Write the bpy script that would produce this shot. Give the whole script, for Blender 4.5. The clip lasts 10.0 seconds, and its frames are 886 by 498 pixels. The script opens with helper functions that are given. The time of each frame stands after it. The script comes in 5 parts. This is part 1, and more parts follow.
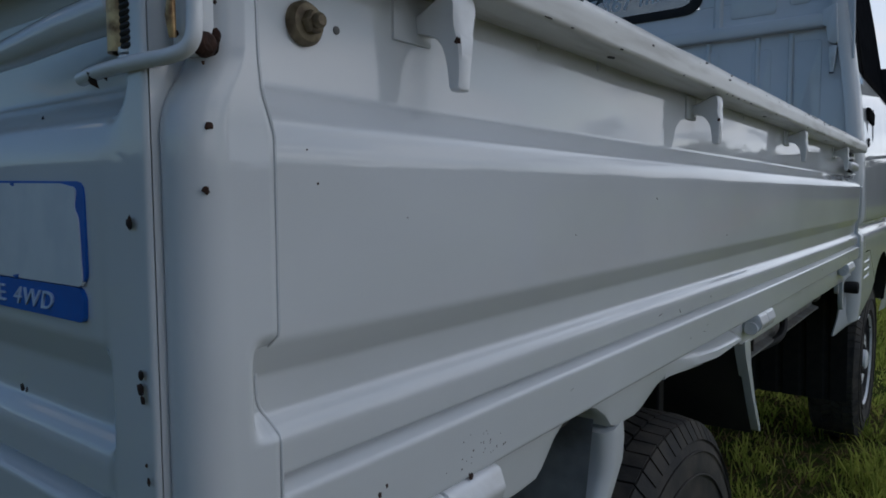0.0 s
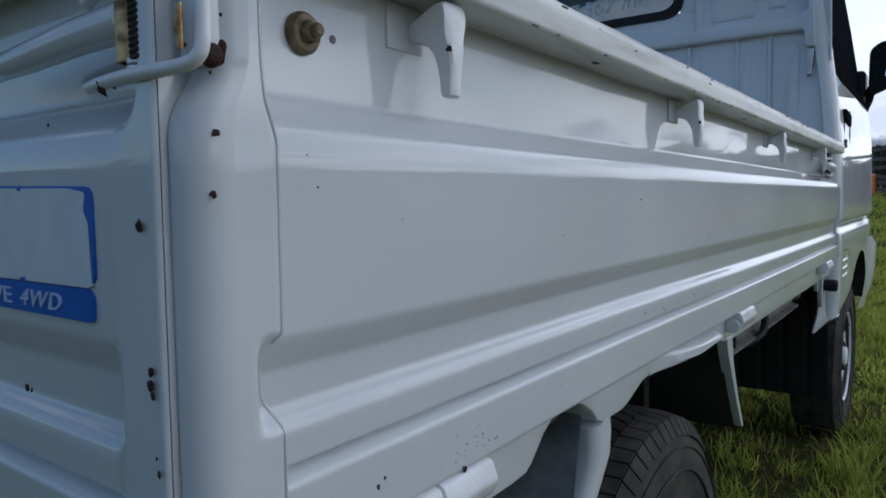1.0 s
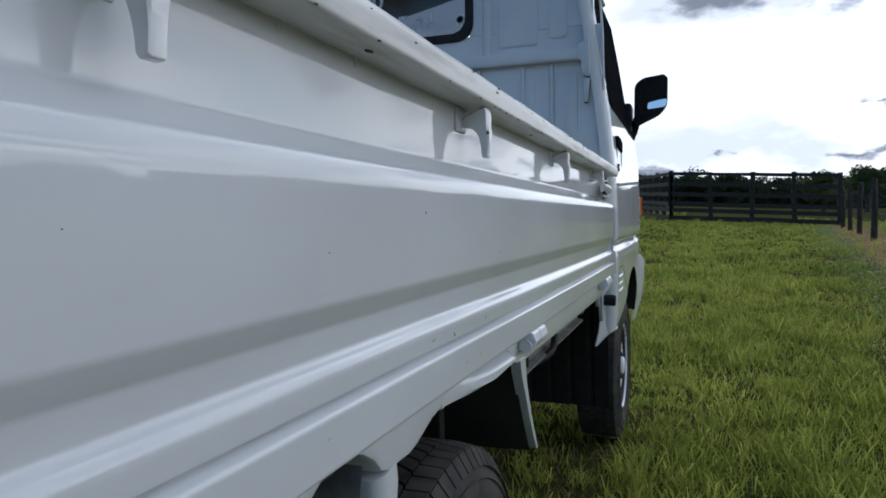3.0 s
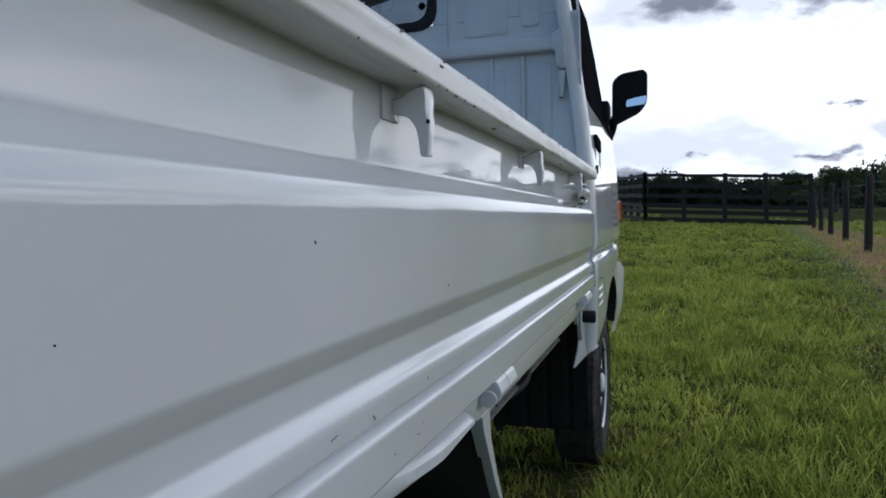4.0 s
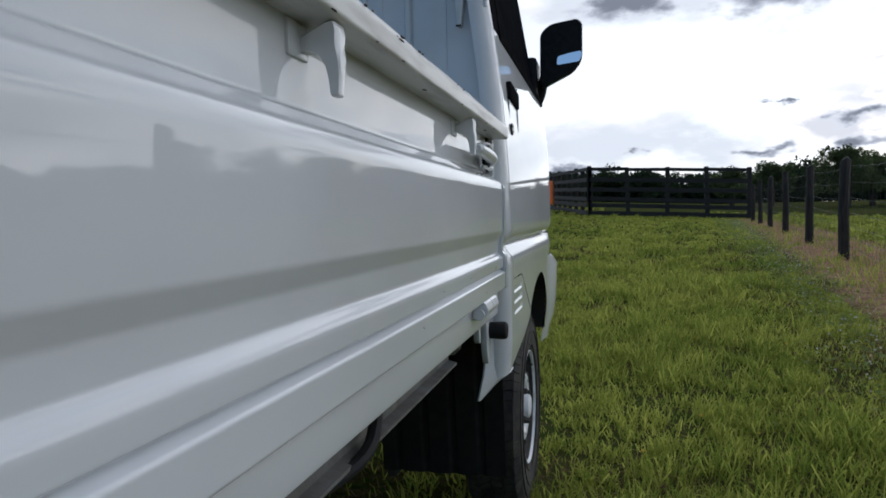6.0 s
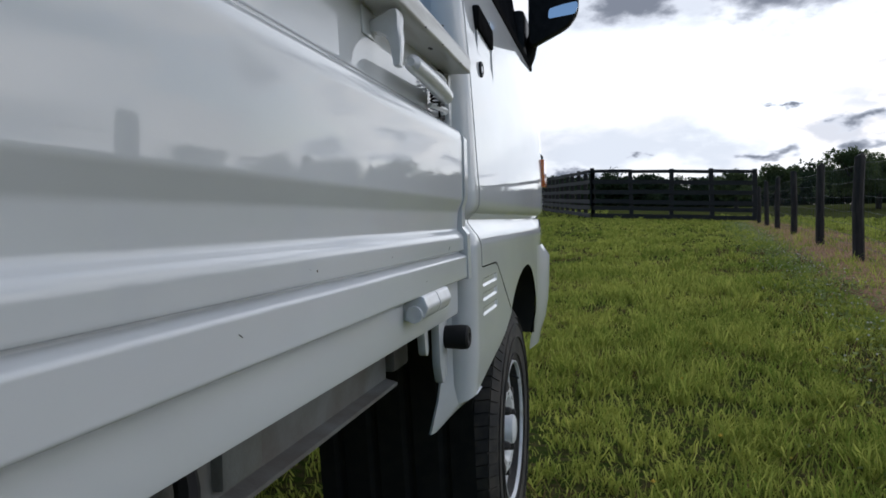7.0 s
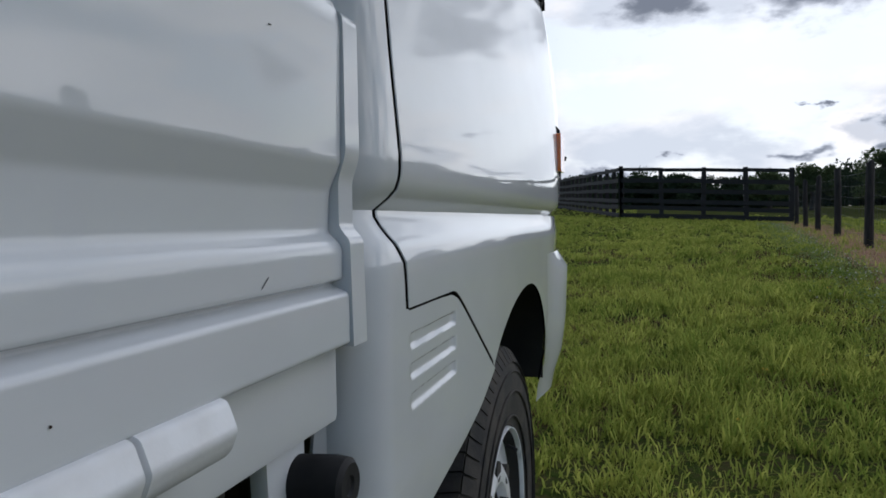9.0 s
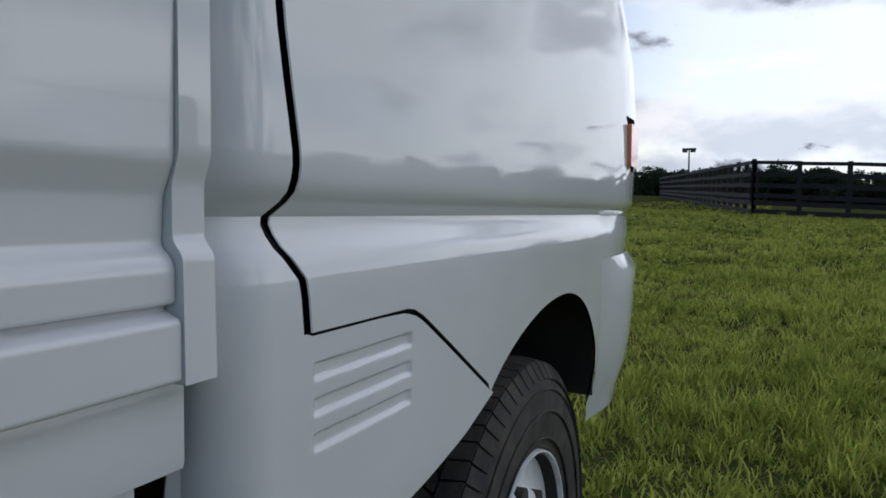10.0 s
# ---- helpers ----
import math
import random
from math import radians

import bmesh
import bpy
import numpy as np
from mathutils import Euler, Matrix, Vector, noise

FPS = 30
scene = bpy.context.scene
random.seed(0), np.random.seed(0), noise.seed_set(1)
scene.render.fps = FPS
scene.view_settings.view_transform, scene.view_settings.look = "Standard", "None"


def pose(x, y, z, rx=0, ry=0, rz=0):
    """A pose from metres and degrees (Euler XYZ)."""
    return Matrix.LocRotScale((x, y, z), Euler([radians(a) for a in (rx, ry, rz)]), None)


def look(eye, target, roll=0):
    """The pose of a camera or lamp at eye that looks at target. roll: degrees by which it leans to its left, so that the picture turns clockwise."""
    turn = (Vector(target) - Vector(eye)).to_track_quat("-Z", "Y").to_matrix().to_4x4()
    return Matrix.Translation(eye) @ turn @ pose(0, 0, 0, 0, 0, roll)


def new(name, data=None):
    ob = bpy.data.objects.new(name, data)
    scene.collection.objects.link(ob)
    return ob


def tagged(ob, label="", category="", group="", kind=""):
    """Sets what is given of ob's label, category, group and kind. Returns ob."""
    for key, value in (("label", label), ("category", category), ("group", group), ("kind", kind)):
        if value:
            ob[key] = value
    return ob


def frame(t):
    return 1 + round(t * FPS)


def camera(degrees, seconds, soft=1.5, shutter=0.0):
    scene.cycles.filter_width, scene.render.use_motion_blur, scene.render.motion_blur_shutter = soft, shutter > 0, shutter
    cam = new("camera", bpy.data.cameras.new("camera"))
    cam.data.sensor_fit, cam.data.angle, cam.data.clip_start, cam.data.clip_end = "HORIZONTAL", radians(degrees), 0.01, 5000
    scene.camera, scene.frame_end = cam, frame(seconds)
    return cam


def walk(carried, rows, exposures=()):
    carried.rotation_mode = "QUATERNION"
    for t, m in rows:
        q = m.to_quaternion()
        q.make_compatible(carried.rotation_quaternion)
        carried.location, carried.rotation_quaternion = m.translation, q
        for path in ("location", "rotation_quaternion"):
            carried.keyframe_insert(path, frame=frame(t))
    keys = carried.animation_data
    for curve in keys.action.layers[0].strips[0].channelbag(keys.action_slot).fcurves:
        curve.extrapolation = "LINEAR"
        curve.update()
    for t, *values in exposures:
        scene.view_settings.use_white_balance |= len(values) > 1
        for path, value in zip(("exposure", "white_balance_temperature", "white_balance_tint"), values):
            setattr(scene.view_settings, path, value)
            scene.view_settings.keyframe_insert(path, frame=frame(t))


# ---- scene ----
from math import cos, sin, tan
cam = camera(65.5, 10.0, soft=1.7)
PATH = [
    (0, (0.2529, -0.1358, 0.8418), (-0.9548, 1.4507, 0.6929), -0.26),
    (0.5, (0.2762, -0.1478, 0.8545), (-0.8448, 1.502, 0.7066), -0.40),
    (1, (0.2573, -0.1492, 0.8418), (-0.9162, 1.4643, 0.6992), -0.63),
    (1.2, (0.2619, -0.1492, 0.8451), (-1.0539, 1.3493, 0.7028), -0.63),
    (1.5, (0.2846, -0.1305, 0.8455), (-1.0842, 1.3203, 0.703), -0.53),
    (2, (0.3006, -0.1128, 0.8529), (-1.0055, 1.394, 0.708), -0.43),
    (2.5, (0.2801, -0.1029, 0.8398), (-0.663, 1.6585, 0.7506), -1.00),
    (2.7, (0.2586, -0.0899, 0.8328), (-0.4825, 1.7654, 0.7434), -0.25),
    (4, (0.202, 0.154, 0.849), (-0.409, 2.057, 0.772), -1.00),
    (4.5, (0.186, 0.258, 0.86), (-0.339, 2.186, 0.784), -1.10),
    (5, (0.19, 0.384, 0.842), (-0.276, 2.327, 0.763), -1.20),
    (5.5, (0.218, 0.51, 0.82), (-0.245, 2.454, 0.738), -1.20),
    (6.8, (0.217, 0.981, 0.773), (-0.262, 2.92, 0.667), -1.50),
    (7, (0.22, 1.04, 0.756), (-0.257, 2.98, 0.677), -1.40),
    (7.5, (0.222, 1.218, 0.793), (-0.281, 3.152, 0.718), -1.40),
    (8, (0.226, 1.307, 0.777), (-0.304, 3.233, 0.694), -0.80),
    (8.5, (0.203, 1.446, 0.74), (-0.342, 3.369, 0.653), -0.80),
    (9, (0.192, 1.569, 0.75), (-0.359, 3.49, 0.669), -1.00),
    (9.5, (0.214, 1.643, 0.749), (-0.364, 3.556, 0.669), -0.80),
    (10, (0.28, 1.695, 0.762), (-0.59, 3.492, 0.652), 0.50),
]
walk(cam, [(t, look(eye, target, roll)) for t, eye, target, roll in PATH],
     [(0.0, 0.68, 5400, 10), (0.5, 1.06, 5400, 10), (1.0, 1.18, 5350, 10), (1.5, 1.67, 5400, 10), (2.0, 1.76, 5450, 10), (2.5, 1.46, 5450, 10), (4.5, 1.24, 5550, 10),
      (5.5, 1.20, 5650, 10), (7.0, 1.22, 5700, 10), (8.0, 1.10, 5690, 10), (10.0, 1.06, 5590, 10)])

# ---------------------------------------------------------------- light
world = bpy.data.worlds.new("sky")
scene.world = world
world.use_nodes = True
wn, wl = world.node_tree.nodes, world.node_tree.links
wbg = wn["Background"]
sky = wn.new("ShaderNodeTexSky")
sky.sky_type, sky.sun_disc = "NISHITA", False
sky.sun_elevation, sky.sun_rotation = radians(24), radians(8)
sky.air_density, sky.dust_density, sky.ozone_density = 1.1, 0.9, 1.8
wtc = wn.new("ShaderNodeTexCoord")
SUN_AZ, SUN_EL = radians(8), radians(24)
SUN_AT = (sin(SUN_AZ) * cos(SUN_EL), cos(SUN_AZ) * cos(SUN_EL), sin(SUN_EL))


def wput(node, i, v):
    if isinstance(v, (int, float)):
        node.inputs[i].default_value = v
    else:
        wl.new(v, node.inputs[i])


def wmath(op, a, b_=0.0, c=0.0):
    n = wn.new("ShaderNodeMath")
    n.operation = op
    for i, v in enumerate((a, b_, c)):
        wput(n, i, v)
    return n.outputs[0]


def wsoft(v, lo, hi, a=0.0, b_=1.0):
    n = wn.new("ShaderNodeMapRange")
    n.interpolation_type = "SMOOTHSTEP"
    for i, q in enumerate((v, lo, hi, a, b_)):
        wput(n, i, q)
    return n.outputs[0]


def wblend(fac, a, b_):
    n = wn.new("ShaderNodeMix")
    n.data_type = "RGBA"
    wput(n, 0, fac)
    for i, v in ((6, a), (7, b_)):
        if isinstance(v, tuple):
            n.inputs[i].default_value = (*v, 1)
        else:
            wl.new(v, n.inputs[i])
    return n.outputs[2]


def wnoise(scale, detail, stretch, shift, rough=0.55):
    mp = wn.new("ShaderNodeMapping")
    mp.inputs["Scale"].default_value, mp.inputs["Location"].default_value = stretch, shift
    wl.new(wtc.outputs["Generated"], mp.inputs["Vector"])
    n = wn.new("ShaderNodeTexNoise")
    n.inputs["Scale"].default_value, n.inputs["Detail"].default_value, n.inputs["Roughness"].default_value = scale, detail, rough
    wl.new(mp.outputs[0], n.inputs["Vector"])
    return n.outputs[0]


def wscale(c, k):
    n = wn.new("ShaderNodeVectorMath")
    n.operation = "SCALE"
    wl.new(c, n.inputs[0])
    wput(n, "Scale", k)
    return n.outputs[0]


wsep = wn.new("ShaderNodeSeparateXYZ")
wl.new(wtc.outputs["Generated"], wsep.inputs[0])
waz, wel = wmath("ARCTAN2", wsep.outputs[0], wsep.outputs[1]), wmath("ARCSINE", wsep.outputs[2])
near_sun = wmath("MULTIPLY", wsoft(wmath("ABSOLUTE", wmath("SUBTRACT", waz, 0.10)), 0.36, 0.13), wsoft(wel, 0.85, 0.40))
# clear sky: deep blue behind, veiled and pale round the sun
clear = wscale(sky.outputs[0], wsoft(wsep.outputs[1], -0.8, 0.6, 0.28, 0.22))
clear = wblend(wmath("MULTIPLY", near_sun, 0.8), clear, (2.85, 2.85, 2.85))
# broken cloud: cream where the light comes through, grey in its thick parts
cover = wmath("ADD", wnoise(3.6, 8, (1, 1, 2.4), (0.3, 0.1, 0.4)), wmath("MULTIPLY_ADD", wsep.outputs[0], 0.05, wmath("MULTIPLY", wsep.outputs[1], 0.06)))
cover = wsoft(cover, 0.50, 0.60)
thick = wsoft(wnoise(3.8, 8, (1, 1, 2.4), (1.7, 0.4, 0.9)), 0.42, 0.62)
lit = wmath("MULTIPLY", wsoft(wsep.outputs[0], 0.45, 0.85, 0.60, 1.55), wsoft(wsep.outputs[1], -0.7, 0.3, 0.36, 1.0))
cream = wblend(near_sun, wscale(wblend(lit, (4.6, 4.1, 3.6), (4.6, 4.15, 3.75)), lit), (3.35, 3.1, 2.85))
dull = wblend(near_sun, wscale(wblend(lit, (2.2, 2.2, 2.3), (2.2, 2.2, 2.25)), lit), (2.25, 2.22, 2.2))
out_sky = wblend(cover, clear, wblend(thick, cream, dull))
# single grey cumulus ahead: azimuth, height, half width and half height in degrees
ragged = wmath("ADD", wmath("MULTIPLY_ADD", wnoise(9.0, 7, (1, 1, 1.7), (0.2, 0.7, 0.1), 0.6), 2.4, -1.2), wmath("MULTIPLY_ADD", wnoise(30.0, 5, (1, 1, 2.2), (0.5, 0.1, 0.3), 0.5), 1.3, -0.65))
CUMULUS = ((1.5, 16.6, 5.6, 2.9), (12.0, 16.2, 7.4, 3.2), (7.5, 20.0, 16.0, 3.2), (24.0, 17.5, 6.0, 2.6), (-9.6, 13.2, 3.2, 1.7), (-13.0, 18.0, 5.0, 3.0), (17.4, 6.9, 2.0, 0.9),
           (12.2, 7.9, 0.7, 0.4), (2.0, 4.6, 1.6, 0.6), (11.0, 4.6, 2.4, 0.6), (17.0, 4.3, 2.8, 0.8), (-4.0, 3.4, 4.5, 0.7), (24.5, 5.5, 3.0, 0.8), (30.0, 12.0, 4.0, 2.4))
waz = wmath("ADD", waz, wmath("MULTIPLY_ADD", wnoise(16.0, 4, (1, 1, 2), (0.9, 0.2, 0.4)), 0.16, -0.08))
wel = wmath("ADD", wel, wmath("MULTIPLY_ADD", wnoise(16.0, 4, (1, 1, 2), (0.1, 0.8, 0.6)), 0.07, -0.035))


def heap(blobs):
    """Ragged heaps of cloud round the places given."""
    top = None
    for a_, e_, w_, h_ in blobs:
        u = wmath("DIVIDE", wmath("SUBTRACT", waz, radians(a_)), radians(w_))
        v = wmath("DIVIDE", wmath("SUBTRACT", wel, radians(e_)), radians(h_))
        r_ = wmath("SUBTRACT", 1.0, wmath("SQRT", wmath("ADD", wmath("MULTIPLY", u, u), wmath("MULTIPLY", v, v))))
        top = r_ if top is None else wmath("MAXIMUM", top, r_)
    return wmath("ADD", top, wmath("MULTIPLY", ragged, 0.8))


# a cream-lit bank beside the sun, then the grey heaps
lit_bank = heap(((22.0, 9.5, 4.5, 3.6), (17.0, 6.0, 5.0, 2.6), (27.0, 12.5, 4.0, 2.0), (30.0, 3.5, 12.0, 1.6), (44.0, 6.0, 6.0, 2.2)))
out_sky = wblend(wsoft(lit_bank, 0.0, 0.6), out_sky, wblend(wsoft(lit_bank, 0.3, 0.9), (3.5, 3.15, 2.8), (2.2, 2.1, 2.05)))
bank = heap(CUMULUS)
heart = wblend(wsoft(bank, 0.15, 0.95), (2.3, 2.25, 2.25), (0.66, 0.68, 0.75))
out_sky = wblend(wsoft(bank, 0.0, 0.55), out_sky, heart)
wl.new(out_sky, wbg.inputs[0])
wbg.inputs[1].default_value = 0.16
sun = new("sun", bpy.data.lights.new("sun", "SUN"))
sun.data.energy, sun.data.angle, sun.data.color = 0.5, radians(140), (1, 0.95, 0.87)
sun.matrix_world = look((0, 0, 0), (-SUN_AT[0], -SUN_AT[1], -SUN_AT[2]))


# ---------------------------------------------------------------- materials
def material(name, color, rough=0.5, metal=0.0, coat=0.0, coat_rough=0.04, second=None, scale=8.0, amount=0.6,
             bump=0.0, bump_scale=200.0, stretch=(1, 1, 1), island=False, contrast=(0.4, 0.62), rough_var=0.1, spec=0.5):
    m = bpy.data.materials.new(name)
    m.use_nodes = True
    nd, ln = m.node_tree.nodes, m.node_tree.links
    p = nd["Principled BSDF"]
    p.inputs["Roughness"].default_value, p.inputs["Metallic"].default_value = rough, metal
    p.inputs["Coat Weight"].default_value, p.inputs["Coat Roughness"].default_value = coat, coat_rough
    p.inputs["Specular IOR Level"].default_value = spec
    p.inputs["Base Color"].default_value = (*color, 1)
    tc = nd.new("ShaderNodeTexCoord")
    mp = nd.new("ShaderNodeMapping")
    mp.inputs["Scale"].default_value = stretch
    ln.new(tc.outputs["Object"], mp.inputs[0])
    if second is not None:
        nz = nd.new("ShaderNodeTexNoise")
        nz.inputs["Scale"].default_value, nz.inputs["Detail"].default_value = scale, 8
        ln.new(mp.outputs[0], nz.inputs["Vector"])
        rp = nd.new("ShaderNodeValToRGB")
        rp.color_ramp.elements[0].position, rp.color_ramp.elements[1].position = contrast
        ln.new(nz.outputs[0], rp.inputs[0])
        fac = rp.outputs[0]
        if island:
            g = nd.new("ShaderNodeNewGeometry")
            ad = nd.new("ShaderNodeMath")
            ad.operation = "MULTIPLY_ADD"
            ln.new(g.outputs["Random Per Island"], ad.inputs[0])
            ad.inputs[1].default_value = 0.7
            ml = nd.new("ShaderNodeMath")
            ml.operation = "MULTIPLY"
            ln.new(fac, ml.inputs[0])
            ml.inputs[1].default_value = 0.5
            ln.new(ml.outputs[0], ad.inputs[2])
            fac = ad.outputs[0]
        am = nd.new("ShaderNodeMath")
        am.operation, am.use_clamp = "MULTIPLY", True
        ln.new(fac, am.inputs[0])
        am.inputs[1].default_value = amount
        mx = nd.new("ShaderNodeMix")
        mx.data_type = "RGBA"
        ln.new(am.outputs[0], mx.inputs[0])
        mx.inputs[6].default_value, mx.inputs[7].default_value = (*color, 1), (*second, 1)
        ln.new(mx.outputs[2], p.inputs["Base Color"])
        if rough_var:
            rr = nd.new("ShaderNodeMath")
            rr.operation = "MULTIPLY_ADD"
            ln.new(am.outputs[0], rr.inputs[0])
            rr.inputs[1].default_value, rr.inputs[2].default_value = rough_var, rough
            ln.new(rr.outputs[0], p.inputs["Roughness"])
    if bump:
        nb = nd.new("ShaderNodeTexNoise")
        nb.inputs["Scale"].default_value, nb.inputs["Detail"].default_value = bump_scale, 3
        ln.new(mp.outputs[0], nb.inputs["Vector"])
        bp = nd.new("ShaderNodeBump")
        bp.inputs["Strength"].default_value, bp.inputs["Distance"].default_value = 1.0, bump
        ln.new(nb.outputs[0], bp.inputs["Height"])
        ln.new(bp.outputs[0], p.inputs["Normal"])
        ln.new(bp.outputs[0], p.inputs["Coat Normal"])
    return m


def leafy(name, c0, c1, scale, through_light=0.45):
    """A leaf: each blade has its own tint, and lets part of the light through."""
    m = material(name, c0, 0.55, second=c1, scale=scale, amount=0.9, island=True, contrast=(0.3, 0.7), spec=0.0)
    nd, ln = m.node_tree.nodes, m.node_tree.links
    p, out = nd["Principled BSDF"], nd["Material Output"]
    tr = nd.new("ShaderNodeBsdfTranslucent")
    ms = nd.new("ShaderNodeMixShader")
    ms.inputs[0].default_value = through_light
    ln.new(p.inputs["Base Color"].links[0].from_socket, tr.inputs[0])
    ln.new(p.outputs[0], ms.inputs[1])
    ln.new(tr.outputs[0], ms.inputs[2])
    ln.new(ms.outputs[0], out.inputs[0])
    return m


def pane(name, color, rough=0.0):
    m = bpy.data.materials.new(name)
    m.use_nodes = True
    p = m.node_tree.nodes["Principled BSDF"]
    p.inputs["Base Color"].default_value = (*color, 1)
    p.inputs["Transmission Weight"].default_value, p.inputs["Roughness"].default_value, p.inputs["IOR"].default_value = 1, rough, 1.45
    return m


paint = material("white_paint", (0.685, 0.705, 0.72), 0.45, coat=1.0, coat_rough=0.03, spec=0.12, second=(0.60, 0.615, 0.615), scale=5, amount=0.7,
                 bump=0.00010, bump_scale=11, stretch=(1, 0.5, 1))
rail_paint = material("worn_rail_paint", (0.60, 0.595, 0.56), 0.42, coat=0.3, coat_rough=0.2, second=(0.33, 0.31, 0.27), scale=60, amount=0.8,
                      bump=0.0004, bump_scale=90, stretch=(1, 0.12, 1), contrast=(0.5, 0.75))
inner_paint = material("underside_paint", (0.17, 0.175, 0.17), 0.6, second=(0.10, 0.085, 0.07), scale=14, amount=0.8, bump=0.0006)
hinge_paint = material("hinge_paint", (0.78, 0.79, 0.80), 0.4, coat=0.6, coat_rough=0.10, second=(0.66, 0.655, 0.64), scale=40, amount=0.5, bump=0.0003, bump_scale=120)
rust = material("rust", (0.050, 0.022, 0.013), 0.9, second=(0.018, 0.012, 0.010), scale=160, amount=1, bump=0.001, bump_scale=400)
dirty_steel = material("zinc_bolt", (0.23, 0.19, 0.12), 0.55, metal=0.5, second=(0.08, 0.06, 0.04), scale=120, amount=0.8, bump=0.0004)
brass = material("yellow_zinc", (0.55, 0.38, 0.18), 0.4, metal=0.8, second=(0.12, 0.06, 0.03), scale=150, amount=0.9)
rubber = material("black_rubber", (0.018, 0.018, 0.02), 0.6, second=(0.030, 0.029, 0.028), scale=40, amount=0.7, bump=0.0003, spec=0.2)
tyre_rubber = material("tyre_rubber", (0.026, 0.025, 0.024), 0.8, second=(0.085, 0.074, 0.060), scale=22, amount=0.7, bump=0.0005, bump_scale=260)
plastic = material("black_plastic", (0.014, 0.014, 0.015), 0.42, second=(0.028, 0.028, 0.03), scale=60, amount=0.6, bump=0.0003, bump_scale=500, spec=0.14)
liner = material("arch_liner", (0.30, 0.32, 0.35), 0.5, second=(0.07, 0.07, 0.07), scale=12, amount=0.8, bump=0.001, bump_scale=60)
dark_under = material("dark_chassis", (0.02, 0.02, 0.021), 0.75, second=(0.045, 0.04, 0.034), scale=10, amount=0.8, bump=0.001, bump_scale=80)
steel_rim = material("silver_rim_paint", (0.84, 0.85, 0.86), 0.38, metal=0.0, coat=0.3, second=(0.45, 0.43, 0.40), scale=30, amount=0.5, contrast=(0.5, 0.75))
blue_ink = material("blue_sticker", (0.014, 0.105, 0.46), 0.45, second=(0.022, 0.14, 0.56), scale=60, amount=0.6)
white_ink = material("white_sticker", (0.72, 0.75, 0.77), 0.45, second=(0.62, 0.66, 0.70), scale=50, amount=0.6)
pale_ink = material("pale_letters", (0.50, 0.60, 0.76), 0.5)
green_ink = material("green_print", (0.006, 0.05, 0.035), 0.5)
orange_lens = material("amber_lens", (0.85, 0.18, 0.01), 0.2, coat=1)
chalk = material("window_marker", (0.62, 0.66, 0.70), 0.8, second=(0.35, 0.38, 0.42), scale=90, amount=0.7)
mirror_glass = material("mirror_glass", (0.9, 0.9, 0.9), 0.02, metal=1.0)
glass = pane("dark_glass", (0.10, 0.115, 0.13))
tinted = material("smoked_glass", (0.010, 0.011, 0.013), 0.35, second=(0.016, 0.017, 0.02), scale=20, spec=0.0)
trim_black = material("matt_black_trim", (0.012, 0.012, 0.013), 0.8, second=(0.022, 0.022, 0.023), scale=50, spec=0.0)
clear_glass = pane("clear_glass", (0.85, 0.9, 0.9))
seat_cloth = material("seat_cloth", (0.05, 0.05, 0.055), 0.9, second=(0.08, 0.08, 0.085), scale=80)
wood_dark = material("weathered_black_board", (0.020, 0.018, 0.017), 0.8, second=(0.055, 0.047, 0.04), scale=7, amount=0.8, bump=0.003,
                     bump_scale=30, stretch=(0.6, 0.6, 6), island=True)
post_wood = material("creosote_post", (0.024, 0.02, 0.017), 0.85, second=(0.06, 0.05, 0.042), scale=9, amount=0.8, bump=0.004, bump_scale=35, stretch=(4, 4, 0.5))
wire = material("galvanised_wire", (0.16, 0.16, 0.16), 0.6, metal=0.6, second=(0.10, 0.08, 0.06), scale=30)
bark = material("bark", (0.05, 0.04, 0.03), 0.9, second=(0.09, 0.075, 0.06), scale=8, bump=0.01, bump_scale=12)
leaf = leafy("tree_leaf", (0.060, 0.090, 0.036), (0.15, 0.18, 0.085), 0.4, 0.4)
far_leaf = leafy("far_leaf", (0.034, 0.052, 0.028), (0.065, 0.085, 0.045), 0.1, 0.2)
blade = leafy("grass_blade", (0.102, 0.190, 0.022), (0.60, 0.60, 0.135), 0.9, 0.62)
clover_leaf = leafy("clover_leaf", (0.17, 0.25, 0.06), (0.36, 0.40, 0.17), 3, 0.5)
withered = leafy("withered_blade", (0.14, 0.085, 0.04), (0.26, 0.19, 0.10), 3, 0.3)
straw = leafy("dry_stalk", (0.44, 0.29, 0.16), (0.58, 0.42, 0.25), 3, 0.3)
petal = material("clover_flower", (0.62, 0.58, 0.48), 0.8)
yellow_petal = material("yellow_flower", (0.65, 0.45, 0.03), 0.7)


# ---------------------------------------------------------------- mesh helpers
def finish(bm, mat_, name, angle=35, smooth=True):
    bmesh.ops.recalc_face_normals(bm, faces=bm.faces)
    me = bpy.data.meshes.new(name)
    bm.to_mesh(me)
    bm.free()
    me.materials.append(mat_)
    if smooth:
        me.shade_smooth()
        me.set_sharp_from_angle(angle=radians(angle))
    return me


def part(name, bm, mat_, parent, label="", angle=35, smooth=True):
    """Links a bmesh, in world places, as one mesh under a thing or a part."""
    ob = new(name, finish(bm, mat_, name, angle, smooth))
    ob.parent = parent
    if parent.type == "EMPTY":
        ob.matrix_parent_inverse = parent.matrix_basis.inverted()
    return tagged(ob, label)


def thing(name, place, label, category, group="", kind=""):
    ob = new(name)
    ob.matrix_basis = Matrix.Translation(place)
    ob.empty_display_size = 0.1
    return tagged(ob, label, category, group, kind)


